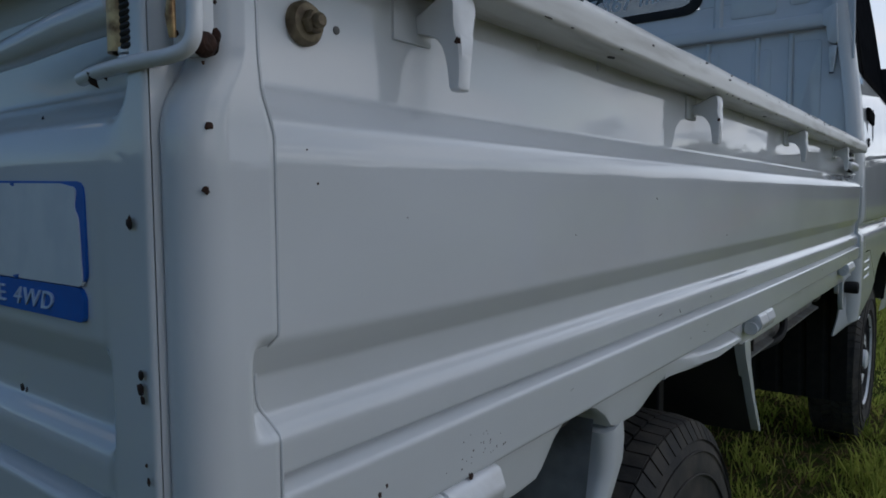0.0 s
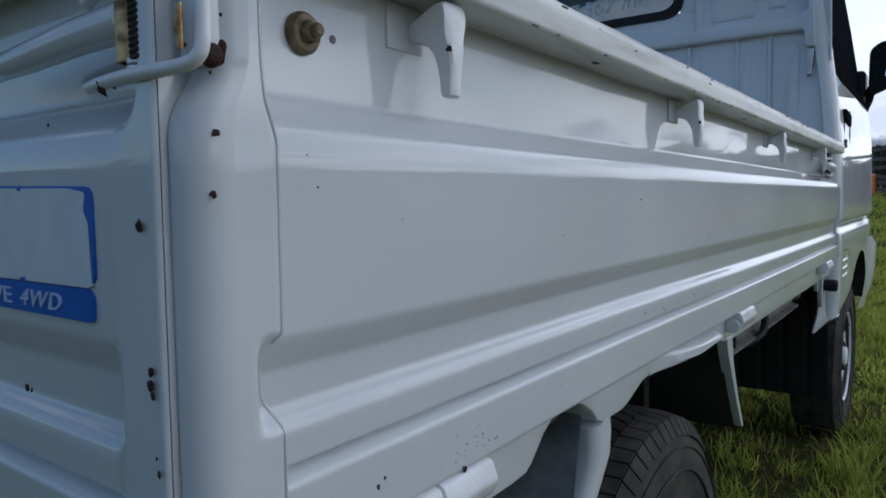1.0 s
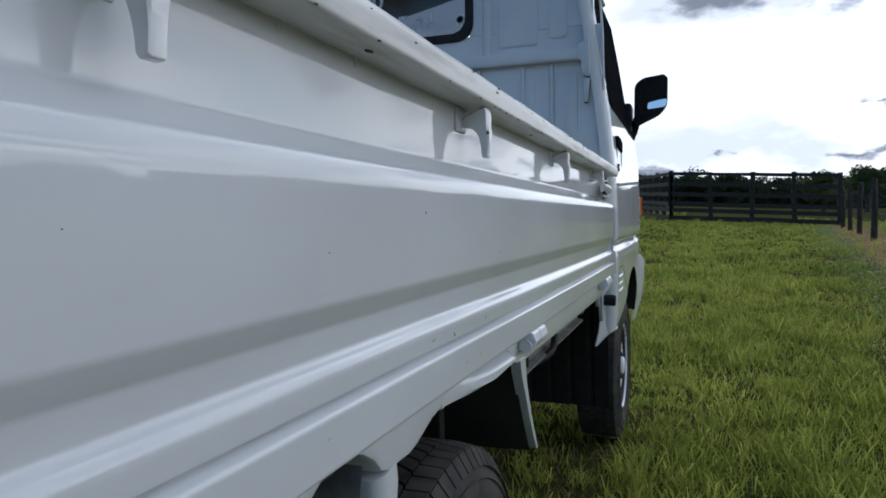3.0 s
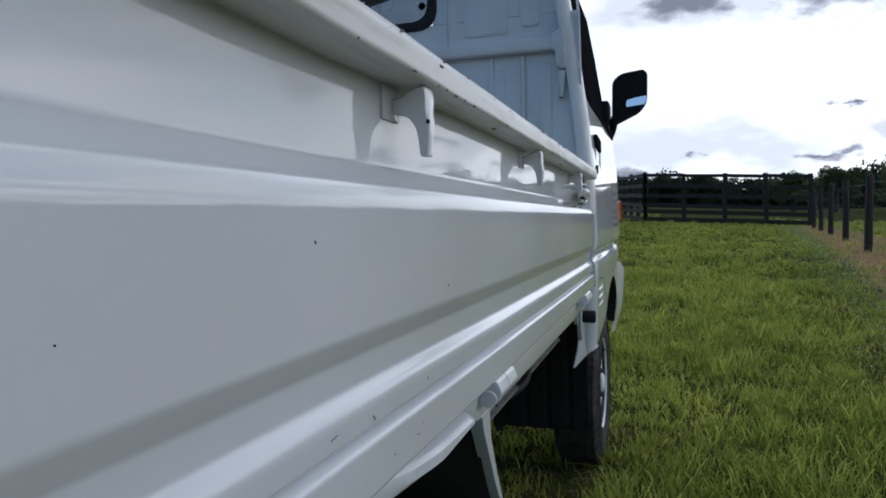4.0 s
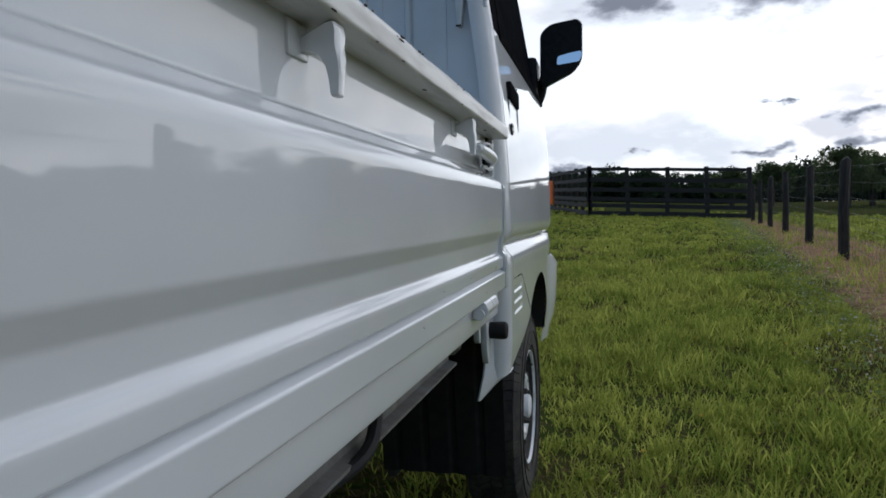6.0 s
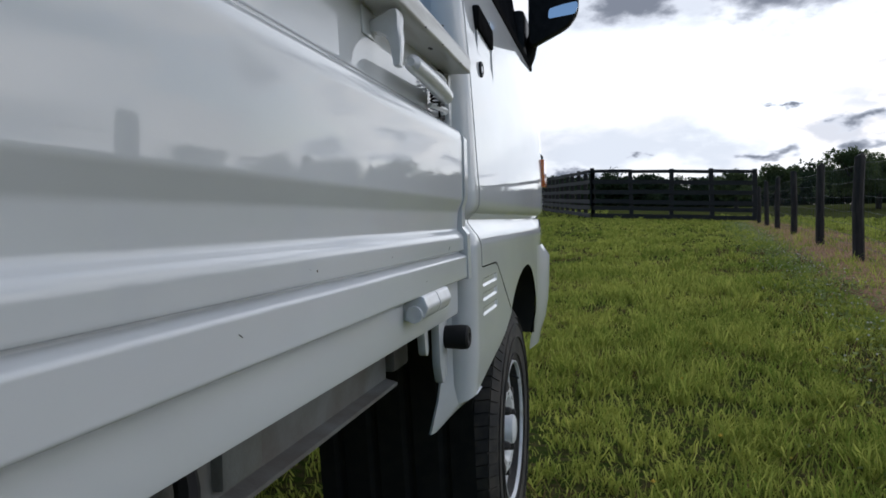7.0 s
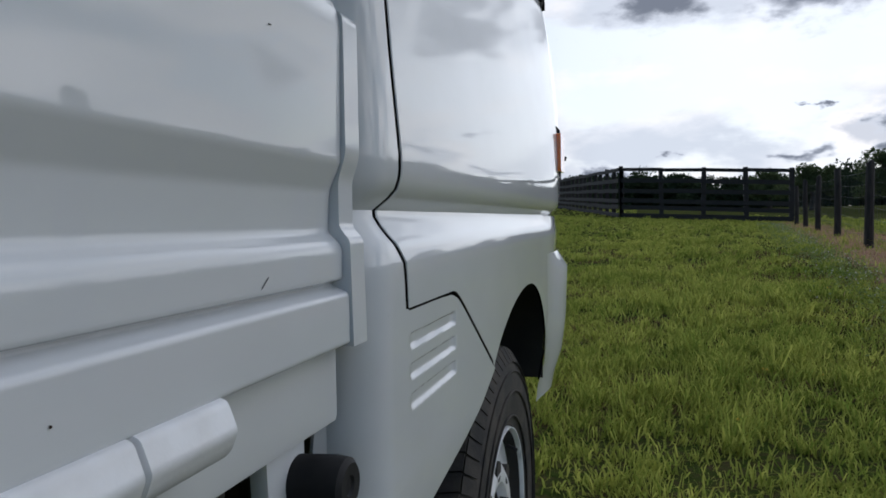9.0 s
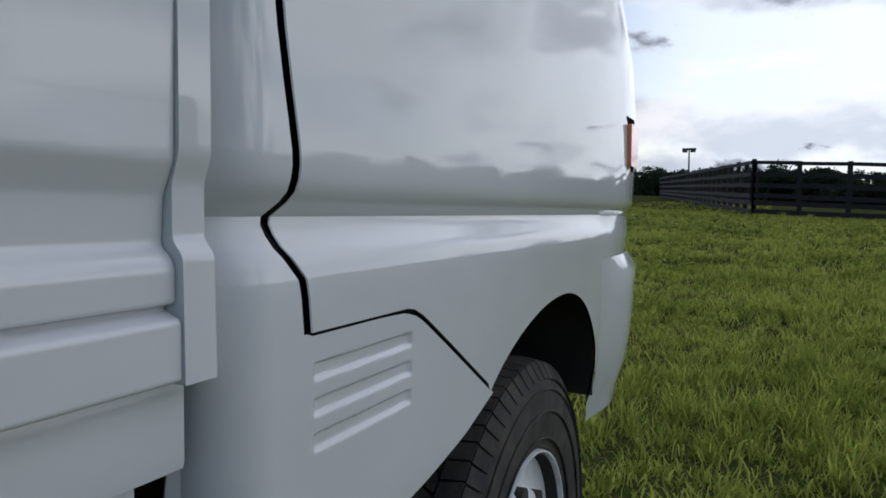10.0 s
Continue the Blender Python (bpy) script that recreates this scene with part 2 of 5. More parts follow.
def rounded(points, r, steps=4, closed=False):
    """A polyline in a plane with its corners rounded."""
    out, n = [], len(points)
    for i, p in enumerate(points):
        p = Vector(p)
        if not closed and i in (0, n - 1):
            out.append(p)
            continue
        a, b = Vector(points[i - 1]) - p, Vector(points[(i + 1) % n]) - p
        ri = r[i] if isinstance(r, (list, tuple)) else r
        d = min(ri, a.length * 0.45, b.length * 0.45)
        if d < 1e-5:
            out.append(p)
            continue
        s, e = p + a.normalized() * d, p + b.normalized() * d
        out.append(p + a.normalized() * min(d * 1.3, a.length * 0.48))
        for k in range(steps + 1):
            t = k / steps
            out.append(s * (1 - t) ** 2 + p * 2 * t * (1 - t) + e * t * t)
        out.append(p + b.normalized() * min(d * 1.3, b.length * 0.48))
    return out


def box(x0, x1, y0, y1, z0, z1, bevel=0.0, segments=2, bm=None):
    b = bmesh.new()
    bmesh.ops.create_cube(b, size=1, matrix=Matrix.Translation(((x0 + x1) / 2, (y0 + y1) / 2, (z0 + z1) / 2)) @ Matrix.Diagonal((abs(x1 - x0), abs(y1 - y0), abs(z1 - z0), 1)))
    if bevel:
        bmesh.ops.bevel(b, geom=b.edges[:], offset=bevel, segments=segments, affect="EDGES", profile=0.5)
    return join(bm, b)


def join(bm, b):
    if bm is None:
        return b
    me = bpy.data.meshes.new("joined")
    b.to_mesh(me)
    b.free()
    bm.from_mesh(me)
    bpy.data.meshes.remove(me)
    return bm


def turned(b, m):
    bmesh.ops.transform(b, matrix=m, verts=b.verts)
    return b


def prism(outline, axis, a, b_, bevel=0.0, bm=None, segments=2):
    """A flat outline pushed along an axis: 'x' takes (y, z), 'y' takes (x, z), 'z' takes (x, y)."""
    def at(p, v):
        return {"x": (v, p[0], p[1]), "y": (p[0], v, p[1]), "z": (p[0], p[1], v)}[axis]
    b = bmesh.new()
    lo, hi = [b.verts.new(at(p, a)) for p in outline], [b.verts.new(at(p, b_)) for p in outline]
    n = len(outline)
    b.faces.new(lo), b.faces.new(hi)
    for i in range(n):
        b.faces.new((lo[i], lo[(i + 1) % n], hi[(i + 1) % n], hi[i]))
    bmesh.ops.recalc_face_normals(b, faces=b.faces)
    if bevel:
        rim = [e for e in b.edges if len(e.link_faces) == 2 and any(len(f.verts) == n and n > 4 or f in b.faces[:2] for f in e.link_faces)]
        bmesh.ops.bevel(b, geom=rim, offset=bevel, segments=segments, affect="EDGES", profile=0.5)
    return join(bm, b)


def loft(rings, closed_ring=True, caps=True, bm=None):
    b = bmesh.new()
    rows = [[b.verts.new(p) for p in r] for r in rings]
    n = len(rings[0])
    for r0, r1 in zip(rows, rows[1:]):
        for i in range(n if closed_ring else n - 1):
            b.faces.new((r0[i], r0[(i + 1) % n], r1[(i + 1) % n], r1[i]))
    if caps and closed_ring:
        b.faces.new(rows[0]), b.faces.new(rows[-1])
    return join(bm, b)


def tube(points, r, n=8, bm=None):
    pts = [Vector(p) for p in points]
    rings, side = [], None
    for i, p in enumerate(pts):
        d = (pts[min(i + 1, len(pts) - 1)] - pts[max(i - 1, 0)]).normalized()
        if side is None:
            side = d.orthogonal().normalized()
        side = (side - d * side.dot(d)).normalized()
        up = d.cross(side)
        ri = r[i] if isinstance(r, (list, tuple)) else r
        rings.append([p + (side * cos(2 * math.pi * k / n) + up * sin(2 * math.pi * k / n)) * ri for k in range(n)])
    return loft(rings, bm=bm)


def smooth_path(points, steps=6):
    pts = [Vector(p) for p in points]
    out = []
    for i in range(len(pts) - 1):
        p0, p1, p2, p3 = pts[max(i - 1, 0)], pts[i], pts[i + 1], pts[min(i + 2, len(pts) - 1)]
        for k in range(steps):
            t = k / steps
            out.append(0.5 * (2 * p1 + (p2 - p0) * t + (2 * p0 - 5 * p1 + 4 * p2 - p3) * t * t + (3 * p1 - p0 - 3 * p2 + p3) * t ** 3))
    return out + [pts[-1]]


def lathe(profile, place, axis="x", n=40, bm=None, caps=True):
    """Turns (along, radius) pairs round an axis through a place."""
    rings = []
    for a, r in profile:
        ring = []
        for k in range(n):
            c, s = cos(2 * math.pi * k / n) * r, sin(2 * math.pi * k / n) * r
            ring.append(Vector(place) + Vector({"x": (a, c, s), "y": (c, a, s), "z": (c, s, a)}[axis]))
        rings.append(ring)
    return loft(rings, bm=bm, caps=caps)


def grid(us, vs, f, bm=None):
    """A sheet of quads over two lists of parameters."""
    b = bmesh.new()
    rows = [[b.verts.new(f(u, v)) for v in vs] for u in us]
    for r0, r1 in zip(rows, rows[1:]):
        for i in range(len(vs) - 1):
            b.faces.new((r0[i], r0[i + 1], r1[i + 1], r1[i]))
    return join(bm, b)


def spaced(a, b_, n):
    return [a + (b_ - a) * i / n for i in range(n + 1)]


def interp(v, table):
    if v <= table[0][0]:
        return table[0][1]
    for (a, p), (b_, q) in zip(table, table[1:]):
        if v <= b_:
            return p + (q - p) * (v - a) / (b_ - a)
    return table[-1][1]


def fade(v, a, b_):
    t = min(1, max(0, (v - a) / (b_ - a)))
    return t * t * (3 - 2 * t)


def text_mesh(text, size, m, mat_, name, parent, label="", shear=0.0, extrude=0.0004, space=1.0, weight=0.0):
    c = bpy.data.curves.new(name, "FONT")
    c.body, c.size, c.shear, c.extrude, c.space_character, c.resolution_u, c.offset = text, size, shear, extrude, space, 3, weight
    tmp = bpy.data.objects.new(name, c)
    scene.collection.objects.link(tmp)
    me = bpy.data.meshes.new_from_object(tmp)
    bpy.data.objects.remove(tmp)
    bpy.data.curves.remove(c)
    me.transform(m)
    me.materials.clear()
    me.materials.append(mat_)
    ob = new(name, me)
    ob.parent = parent
    return tagged(ob, label)


# ---------------------------------------------------------------- ground
def ground_z(x, y):
    """The field: level under the truck, rising gently ahead."""
    rise = 0.026 * max(0.0, min(y, 80.0) - 2.5) if y > 4.5 else 0.026 * max(0.0, y - 0.5) ** 2 / 8.0
    lean = -0.044 * (max(-14.0, min(12.0, x)) - 1.0) * fade(y, 11, 27)
    return 0.03 + rise + lean + 0.006 * sin(1.7 * x + 0.6) * sin(1.3 * y) * fade(abs(x - 0.3) + abs(y - 1), 2, 4)


def ground_np(x, y):
    rise = np.where(y > 4.5, 0.026 * np.clip(np.minimum(y, 80.0) - 2.5, 0, None), 0.026 * np.clip(y - 0.5, 0, None) ** 2 / 8.0)
    t = np.clip((y - 11) / 16, 0, 1)
    lean = -0.044 * (np.clip(x, -14, 12) - 1.0) * t * t * (3 - 2 * t)
    q = np.clip((np.abs(x - 0.3) + np.abs(y - 1) - 2) / 2, 0, 1)
    return 0.03 + rise + lean + 0.006 * np.sin(1.7 * x + 0.6) * np.sin(1.3 * y) * q * q * (3 - 2 * q)


def wire_line(y):
    return 2.86 + 0.122 * (y - 9.5)


def ground_material():
    m = bpy.data.materials.new("meadow_soil")
    m.use_nodes = True
    nd, ln = m.node_tree.nodes, m.node_tree.links
    p = nd["Principled BSDF"]
    p.inputs["Roughness"].default_value, p.inputs["Specular IOR Level"].default_value = 0.95, 0.0
    tc, sep = nd.new("ShaderNodeTexCoord"), nd.new("ShaderNodeSeparateXYZ")
    ln.new(tc.outputs["Object"], sep.inputs[0])

    def noise_at(scale, detail=6):
        n = nd.new("ShaderNodeTexNoise")
        n.inputs["Scale"].default_value, n.inputs["Detail"].default_value = scale, detail
        ln.new(tc.outputs["Object"], n.inputs["Vector"])
        return n.outputs[0]

    def math_(op, a, b_=None, c=None):
        n = nd.new("ShaderNodeMath")
        n.operation = op
        for i, v in enumerate((a, b_, c)):
            if v is None:
                continue
            if isinstance(v, (int, float)):
                n.inputs[i].default_value = v
            else:
                ln.new(v, n.inputs[i])
        return n.outputs[0]

    def mixed(fac, a, b_):
        n = nd.new("ShaderNodeMix")
        n.data_type = "RGBA"
        ln.new(fac, n.inputs[0])
        for i, v in ((6, a), (7, b_)):
            if isinstance(v, tuple):
                n.inputs[i].default_value = (*v, 1)
            else:
                ln.new(v, n.inputs[i])
        return n.outputs[2]

    def ramp(v, a, b_):
        n = nd.new("ShaderNodeMapRange")
        n.interpolation_type = "SMOOTHSTEP"
        ln.new(v, n.inputs[0])
        n.inputs[1].default_value, n.inputs[2].default_value = a, b_
        return n.outputs[0]
    green = mixed(ramp(noise_at(0.35), 0.35, 0.65), (0.035, 0.060, 0.012), (0.062, 0.085, 0.020))
    green = mixed(ramp(noise_at(26, 8), 0.35, 0.7), green, (0.085, 0.070, 0.034))
    soil = mixed(ramp(noise_at(9, 8), 0.35, 0.65), (0.42, 0.265, 0.180), (0.27, 0.17, 0.105))
    line = math_("MULTIPLY_ADD", sep.outputs[1], 0.122, 2.86 - 0.122 * 9.5)
    off = math_("SUBTRACT", sep.outputs[0], line)
    off = math_("ADD", off, math_("MULTIPLY_ADD", noise_at(1.6), 0.9, -0.45))
    off = math_("ABSOLUTE", math_("SUBTRACT", off, 0.15))
    strip = ramp(off, 0.95, 0.45)
    inside = ramp(sep.outputs[1], 27.0, 25.5)
    strip = math_("MULTIPLY", strip, inside)
    ln.new(mixed(strip, green, soil), p.inputs["Base Color"])
    bp = nd.new("ShaderNodeBump")
    bp.inputs["Strength"].default_value, bp.inputs["Distance"].default_value = 1, 0.03
    ln.new(noise_at(30, 8), bp.inputs["Height"])
    ln.new(bp.outputs[0], p.inputs["Normal"])
    return m


def build_ground():
    def steps():
        v = [0.0]
        d = 0.5
        while v[-1] < 1500:
            v.append(v[-1] + d)
            if v[-1] > 30:
                d *= 1.35
        return v
    s = steps()
    xs = sorted({-v for v in s} | set(s))
    bm = grid(xs, xs, lambda x, y: (x, y, ground_z(x, y)))
    tagged(new("ground", finish(bm, ground_material(), "ground", 60)), "gently rising mown meadow of green grass", "ground", kind="structure")


build_ground()

# ---------------------------------------------------------------- the truck
WIDE = -0.68          # middle of the truck across
truck = thing("pickup_truck", (WIDE, 1.6, 0.03), "small white flatbed pickup truck with drop sides, parked on grass", "truck")

SIDE = [(0.006, 0.953), (0.006, 0.8905), (0.0285, 0.8735), (0.0325, 0.862), (0.0310, 0.7840), (0.0240, 0.7680), (0.0222, 0.7450), (0.0310, 0.7372),
        (0.0305, 0.7180), (0.0240, 0.7165), (0.0240, 0.7150), (0.0345, 0.7105), (0.0345, 0.682), (0.024, 0.679)]
SIDE_R = [0, 0.0025, 0.004, 0.006, 0.0022, 0.0022, 0.0030, 0.0052, 0.0018, 0.0006, 0.0006, 0.0022, 0.002, 0]


def gate_lift(y, z):
    """The pressed ribs run slightly uphill towards the rear."""
    rise = interp(z, ((0.682, 0.002), (0.7105, 0.009), (0.7200, 0.0085), (0.7400, 0.0070), (0.7600, 0.0025), (0.772, 0.0), (0.80, -0.001), (0.84, 0.0)))
    return rise * min(1.0, max(0.0, (1.25 - y) / 1.1))


def gate_section(back):
    prof = rounded(SIDE, SIDE_R, 4)
    return [tuple(p) for p in prof] + [(back, 0.679), (back, 0.953)]


def section_at(z):
    """How far out the gate's skin lies at a height."""
    return interp(-z, [(-p[1], p[0]) for p in SIDE])


def build_side_gate(mirror=False):
    sec = gate_section(-0.016)

    def flip(p):
        return (2 * WIDE - p[0], p[1], p[2]) if mirror else p
    ys = [0.0335, 0.06, 0.2] + spaced(0.3, 1.8, 10) + [1.9265]
    gate = part("side_gate", loft([[flip((x + 0.0006 * sin(9 * y), y, z + gate_lift(y, z))) for x, z in sec] for y in ys]), paint, truck,
                "white pressed-steel drop side with long ribs", 25)
    # top rail: a rounded box with dents
    rail_sec = rounded([(-0.030, 0.953), (0.0405, 0.951), (0.0415, 0.972), (0.030, 0.983), (-0.030, 0.983)], [0.004, 0.004, 0.006, 0.008, 0.006], 4, True)
    ys = spaced(0.006, 1.946, 60)
    part("top_rail", loft([[flip((p[0] + 0.0008 * noise.noise((0, y * 7, p[1] * 20)), y, p[1] + 0.0009 * noise.noise((3, y * 9, 0)))) for p in rail_sec] for y in ys]),
         rail_paint, gate, "scuffed cream-white rail")
    # rear flange that wraps the corner
    front = [(0.681, 0.0410), (0.752, 0.0410), (0.758, 0.0375), (0.768, 0.0368), (0.777, 0.0372), (0.787, 0.0410), (0.866, 0.0410), (0.874, 0.0385), (0.882, 0.0355), (0.896, 0.0340), (0.952, 0.0330)]
    rear = [(0.681, 0.0032), (0.868, 0.0032), (0.876, 0.0050), (0.884, 0.0095), (0.890, 0.0130), (0.897, 0.0155), (0.952, 0.0170)]
    rings = []
    for z in sorted(set(spaced(0.681, 0.952, 70) + spaced(0.738, 0.795, 38))):
        y0, y1 = interp(z, rear), interp(z, front)
        pocket = fade(z, 0.7440, 0.7545) * (1 - fade(z, 0.776, 0.7885))
        ring = [(-0.012, y0 + 0.0034), (0.0163, y0 + 0.0024), (0.0170, y0 + 0.0008), (0.0180, y0), (0.0205, y0), (0.0245, y0 + 0.0002), (0.0285, y0 + 0.0016), (0.0320, y0 + 0.0042), (0.0343, y0 + 0.0080), (0.0352, y0 + 0.0120)]
        for k in range(1, 11):
            y = y0 + 0.0120 + (y1 - 0.0008 - y0 - 0.0120) * k / 10
            ring.append((0.0355 - 0.0105 * pocket * fade(y, 0.0275, 0.0355), y))
        tip = ring[-1][0]
        ring += [(tip - 0.0009, y1), (tip - 0.004, y1), (-0.012, y1)]
        rings.append([flip((x, y, z)) for x, y in ring])
    flange = part("end_flange", loft(rings), paint, gate, angle=50)
    seam = [(0.0352 - 0.0105 * fade(z, 0.7440, 0.7545) * (1 - fade(z, 0.776, 0.7885)), interp(z, front) + 0.0004, z) for z in spaced(0.683, 0.951, 80)]
    part("folded_edge", tube([flip(p) for p in seam], 0.0007, 6), paint, flange)
    if mirror:
        return gate
    # front strip that follows the section, a little proud
    soft = rounded([(0.012, 0.872), (0.0335, 0.868), (0.0335, 0.788), (0.0285, 0.774), (0.0285, 0.7475), (0.0350, 0.7400), (0.0360, 0.680)], [0, 0.006, 0.005, 0.004, 0.003, 0.003, 0], 4)
    ring = [(p[0], p[1]) for p in soft] + [(-0.014, 0.680), (-0.014, 0.872)]
    part("end_strip", loft([[(x - (0.002 if y > 1.948 else 0), y, z) for x, z in ring] for y in (1.9270, 1.9285, 1.9465, 1.9490)]), paint, gate, angle=30)
    part("end_post", box(-0.014, 0.014, 1.9330, 1.9485, 0.873, 0.951, 0.003), paint, gate)
    # black strip standing in for the shade inside the slot at the gate's end
    part("slot_shade_strip", box(-0.013, 0.0085, 1.905, 1.9290, 0.890, 0.951), rubber, gate)
    # rope hooks: a plate, a shoulder and a down-turned claw
    for y in (0.168, 0.645, 1.146, 1.648):
        hook = part("rope_hook", hook_mesh(y), hinge_paint, gate, "painted steel rope hook")
        part("hook_plate", box(0.004, 0.0082, y - 0.024, y + 0.008, 0.9255, 0.9505, 0.001), paint, hook)
        if y < 1:
            part("rust_patch", rust_blob((0.0363, y - 0.0055, 0.9240), (0.75, -1, 0.1), 0.0019, 3), rust, hook)
    # bolt by the rear corner
    bolt = part("bolt", lathe([(0.000, 0.001), (0.000, 0.0102), (0.0025, 0.0102), (0.005, 0.0085), (0.0055, 0.0065), (0.0055, 0.001)], (0.0062, 0.0825, 0.9215), "x", 24), dirty_steel, gate,
                "grimy yellow-zinc bolt and washer")
    part("nut", lathe([(0.005, 0.0055), (0.009, 0.0055), (0.0100, 0.0046), (0.0100, 0.001)], (0.0062, 0.0825, 0.9215), "x", 6), dirty_steel, bolt, smooth=False)
    part("stud", lathe([(0.0095, 0.0034), (0.0125, 0.0034), (0.0135, 0.0025), (0.0135, 0.0005)], (0.0062, 0.0825, 0.9215), "x", 12), dirty_steel, bolt)
    part("rivet", lathe([(0.000, 0.0022), (0.001, 0.0020), (0.0013, 0.0003)], (0.006, 0.1035, 0.9225), "x", 10), inner_paint, gate)
    # hinges under the lip
    for y0, y1, y2 in ((0.100, 0.150, 0.204), (0.846, 0.886, 0.928), (1.698, 1.750, 1.802)):
        hinge = part("hinge", hinge_mesh(y0, y1), hinge_paint, gate, "painted barrel hinge")
        part("knuckle", hinge_mesh(y1 + 0.0015, y2), hinge_paint, hinge)
        part("pin", lathe([(-0.0022, 0.002), (-0.0022, 0.0082), (-0.0014, 0.0088), (0.004, 0.0088)], (0.0275, y0 - 0.001, 0.6640), "y", 20), hinge_paint, hinge)
    # front latch
    lever = part("latch_lever", tube([(0.032, 1.692, 0.9125), (0.032, 1.698, 0.9125), (0.030, 1.76, 0.9125), (0.026, 1.83, 0.912), (0.022, 1.875, 0.911), (0.020, 1.881, 0.911)],
                                     [0.004, 0.0085, 0.0095, 0.0105, 0.0105, 0.006], 14), hinge_paint, gate, "painted latch lever")
    part("bail", tube(smooth_path([(0.010, 1.845, 0.934), (0.017, 1.86, 0.935), (0.018, 1.89, 0.932), (0.010, 1.908, 0.930)]), 0.0035, 8), hinge_paint, lever)
    part("bail", tube(smooth_path([(0.010, 1.845, 0.896), (0.017, 1.86, 0.895), (0.019, 1.89, 0.895), (0.010, 1.908, 0.896)]), 0.0035, 8), hinge_paint, lever)
    part("spring", helix((0.014, 1.858, 0.893), (0.014, 1.858, 0.932), 0.006, 9, 0.0014), dark_under, lever)
    # chips in the paint
    rnd = random.Random(4)
    for i in range(26):
        y, z = 0.185 + rnd.gauss(0, 0.016), 0.698 + rnd.gauss(0, 0.006)
        if 0.683 < z < 0.7085:
            part("paint_chip", rust_blob((0.0347, y, z), (1, 0, 0), rnd.uniform(0.0004, 0.0011), i), rust, gate)
    for y, z, r in ((0.176, 0.6835, 0.0024), (0.10, 0.700, 0.0014), (0.105, 0.703, 0.001), (0.07, 0.698, 0.0012), (1.46, 0.7255, 0.0007), (1.62, 0.7255, 0.0006),
                    (1.72, 0.695, 0.0005), (0.698, 0.797, 0.0007), (0.06, 0.862, 0.0004), (0.066, 0.848, 0.0005), (0.125, 0.832, 0.0003), (0.31, 0.815, 0.0004)):
        part("paint_chip", rust_blob((section_at(z) + 0.0004, y, z), (1, 0, 0), r, int(y * 900)), rust, gate)
    for y, z, r in ((0.012, 0.868, 0.0030), (0.010, 0.845, 0.0026), (0.0105, 0.890, 0.0012), (0.016, 0.912, 0.0013), (0.033, 0.922, 0.001), (0.041, 0.713, 0.0016), (0.043, 0.70, 0.0013), (0.025, 0.7, 0.0012)):
        part("rust_spot", rust_blob((0.0352, y, z), (1, -0.5, 0), r * 0.6, int(z * 1000)), rust, gate)
    for i in range(16):
        y, z, l = rnd.uniform(0.2, 1.9), rnd.choice((0.700, 0.695, 0.727, 0.7235, 0.84)), rnd.uniform(0.003, 0.012)
        b = bmesh.new()
        bmesh.ops.create_icosphere(b, subdivisions=1, radius=1)
        turned(b, Matrix.Translation((section_at(z), y, z + gate_lift(y, z))) @ Matrix.Rotation(rnd.uniform(-0.9, 0.9), 4, "X") @ Matrix.Diagonal((0.0004, l / 2, 0.0004, 1)))
        part("scratch", b, inner_paint, gate)
    # scuffs on the rail
    for y, z, l in ((0.255, 0.9735, 0.030), (0.30, 0.975, 0.012), (0.43, 0.966, 0.006), (0.24, 0.979, 0.02), (1.28, 0.9695, 0.018), (0.66, 0.968, 0.012), (1.0, 0.972, 0.01)):
        b = bmesh.new()
        bmesh.ops.create_icosphere(b, subdivisions=1, radius=1)
        turned(b, Matrix.Translation((0.0412 if z < 0.972 else 0.0385, y, z)) @ Matrix.Diagonal((0.0008, l / 2, 0.0009, 1)))
        part("scrape", b, dark_under, gate)
    for i in range(46):
        y, l = rnd.uniform(0.12, 1.9), rnd.uniform(0.002, 0.012)
        b = bmesh.new()
        bmesh.ops.create_icosphere(b, subdivisions=1, radius=1)
        turned(b, Matrix.Translation((0.0402 + rnd.uniform(-0.0006, 0.0006), y, rnd.choice((0.9525, 0.953, 0.9705, 0.974)))) @ Matrix.Diagonal((0.0012, l / 2, rnd.uniform(0.0005, 0.0011), 1)))
        part("scrape", b, inner_paint if i % 3 else dark_under, gate)
    for y in (0.385, 0.9, 1.42, 1.80):
        b = bmesh.new()
        bmesh.ops.create_icosphere(b, subdivisions=1, radius=1)
        turned(b, Matrix.Translation((0.024, y, 0.9513)) @ Matrix.Diagonal((0.003, 0.007, 0.0006, 1)))
        part("drain_hole", b, dark_under, gate)
    for y in (0.30, 0.40, 0.71, 0.86):
        b = bmesh.new()
        bmesh.ops.create_icosphere(b, subdivisions=2, radius=1)
        turned(b, Matrix.Translation((0.006, y, 0.9505)) @ Matrix.Diagonal((0.0022, 0.0025, 0.006, 1)))
        part("paint_drip", b, paint, gate)
    return gate


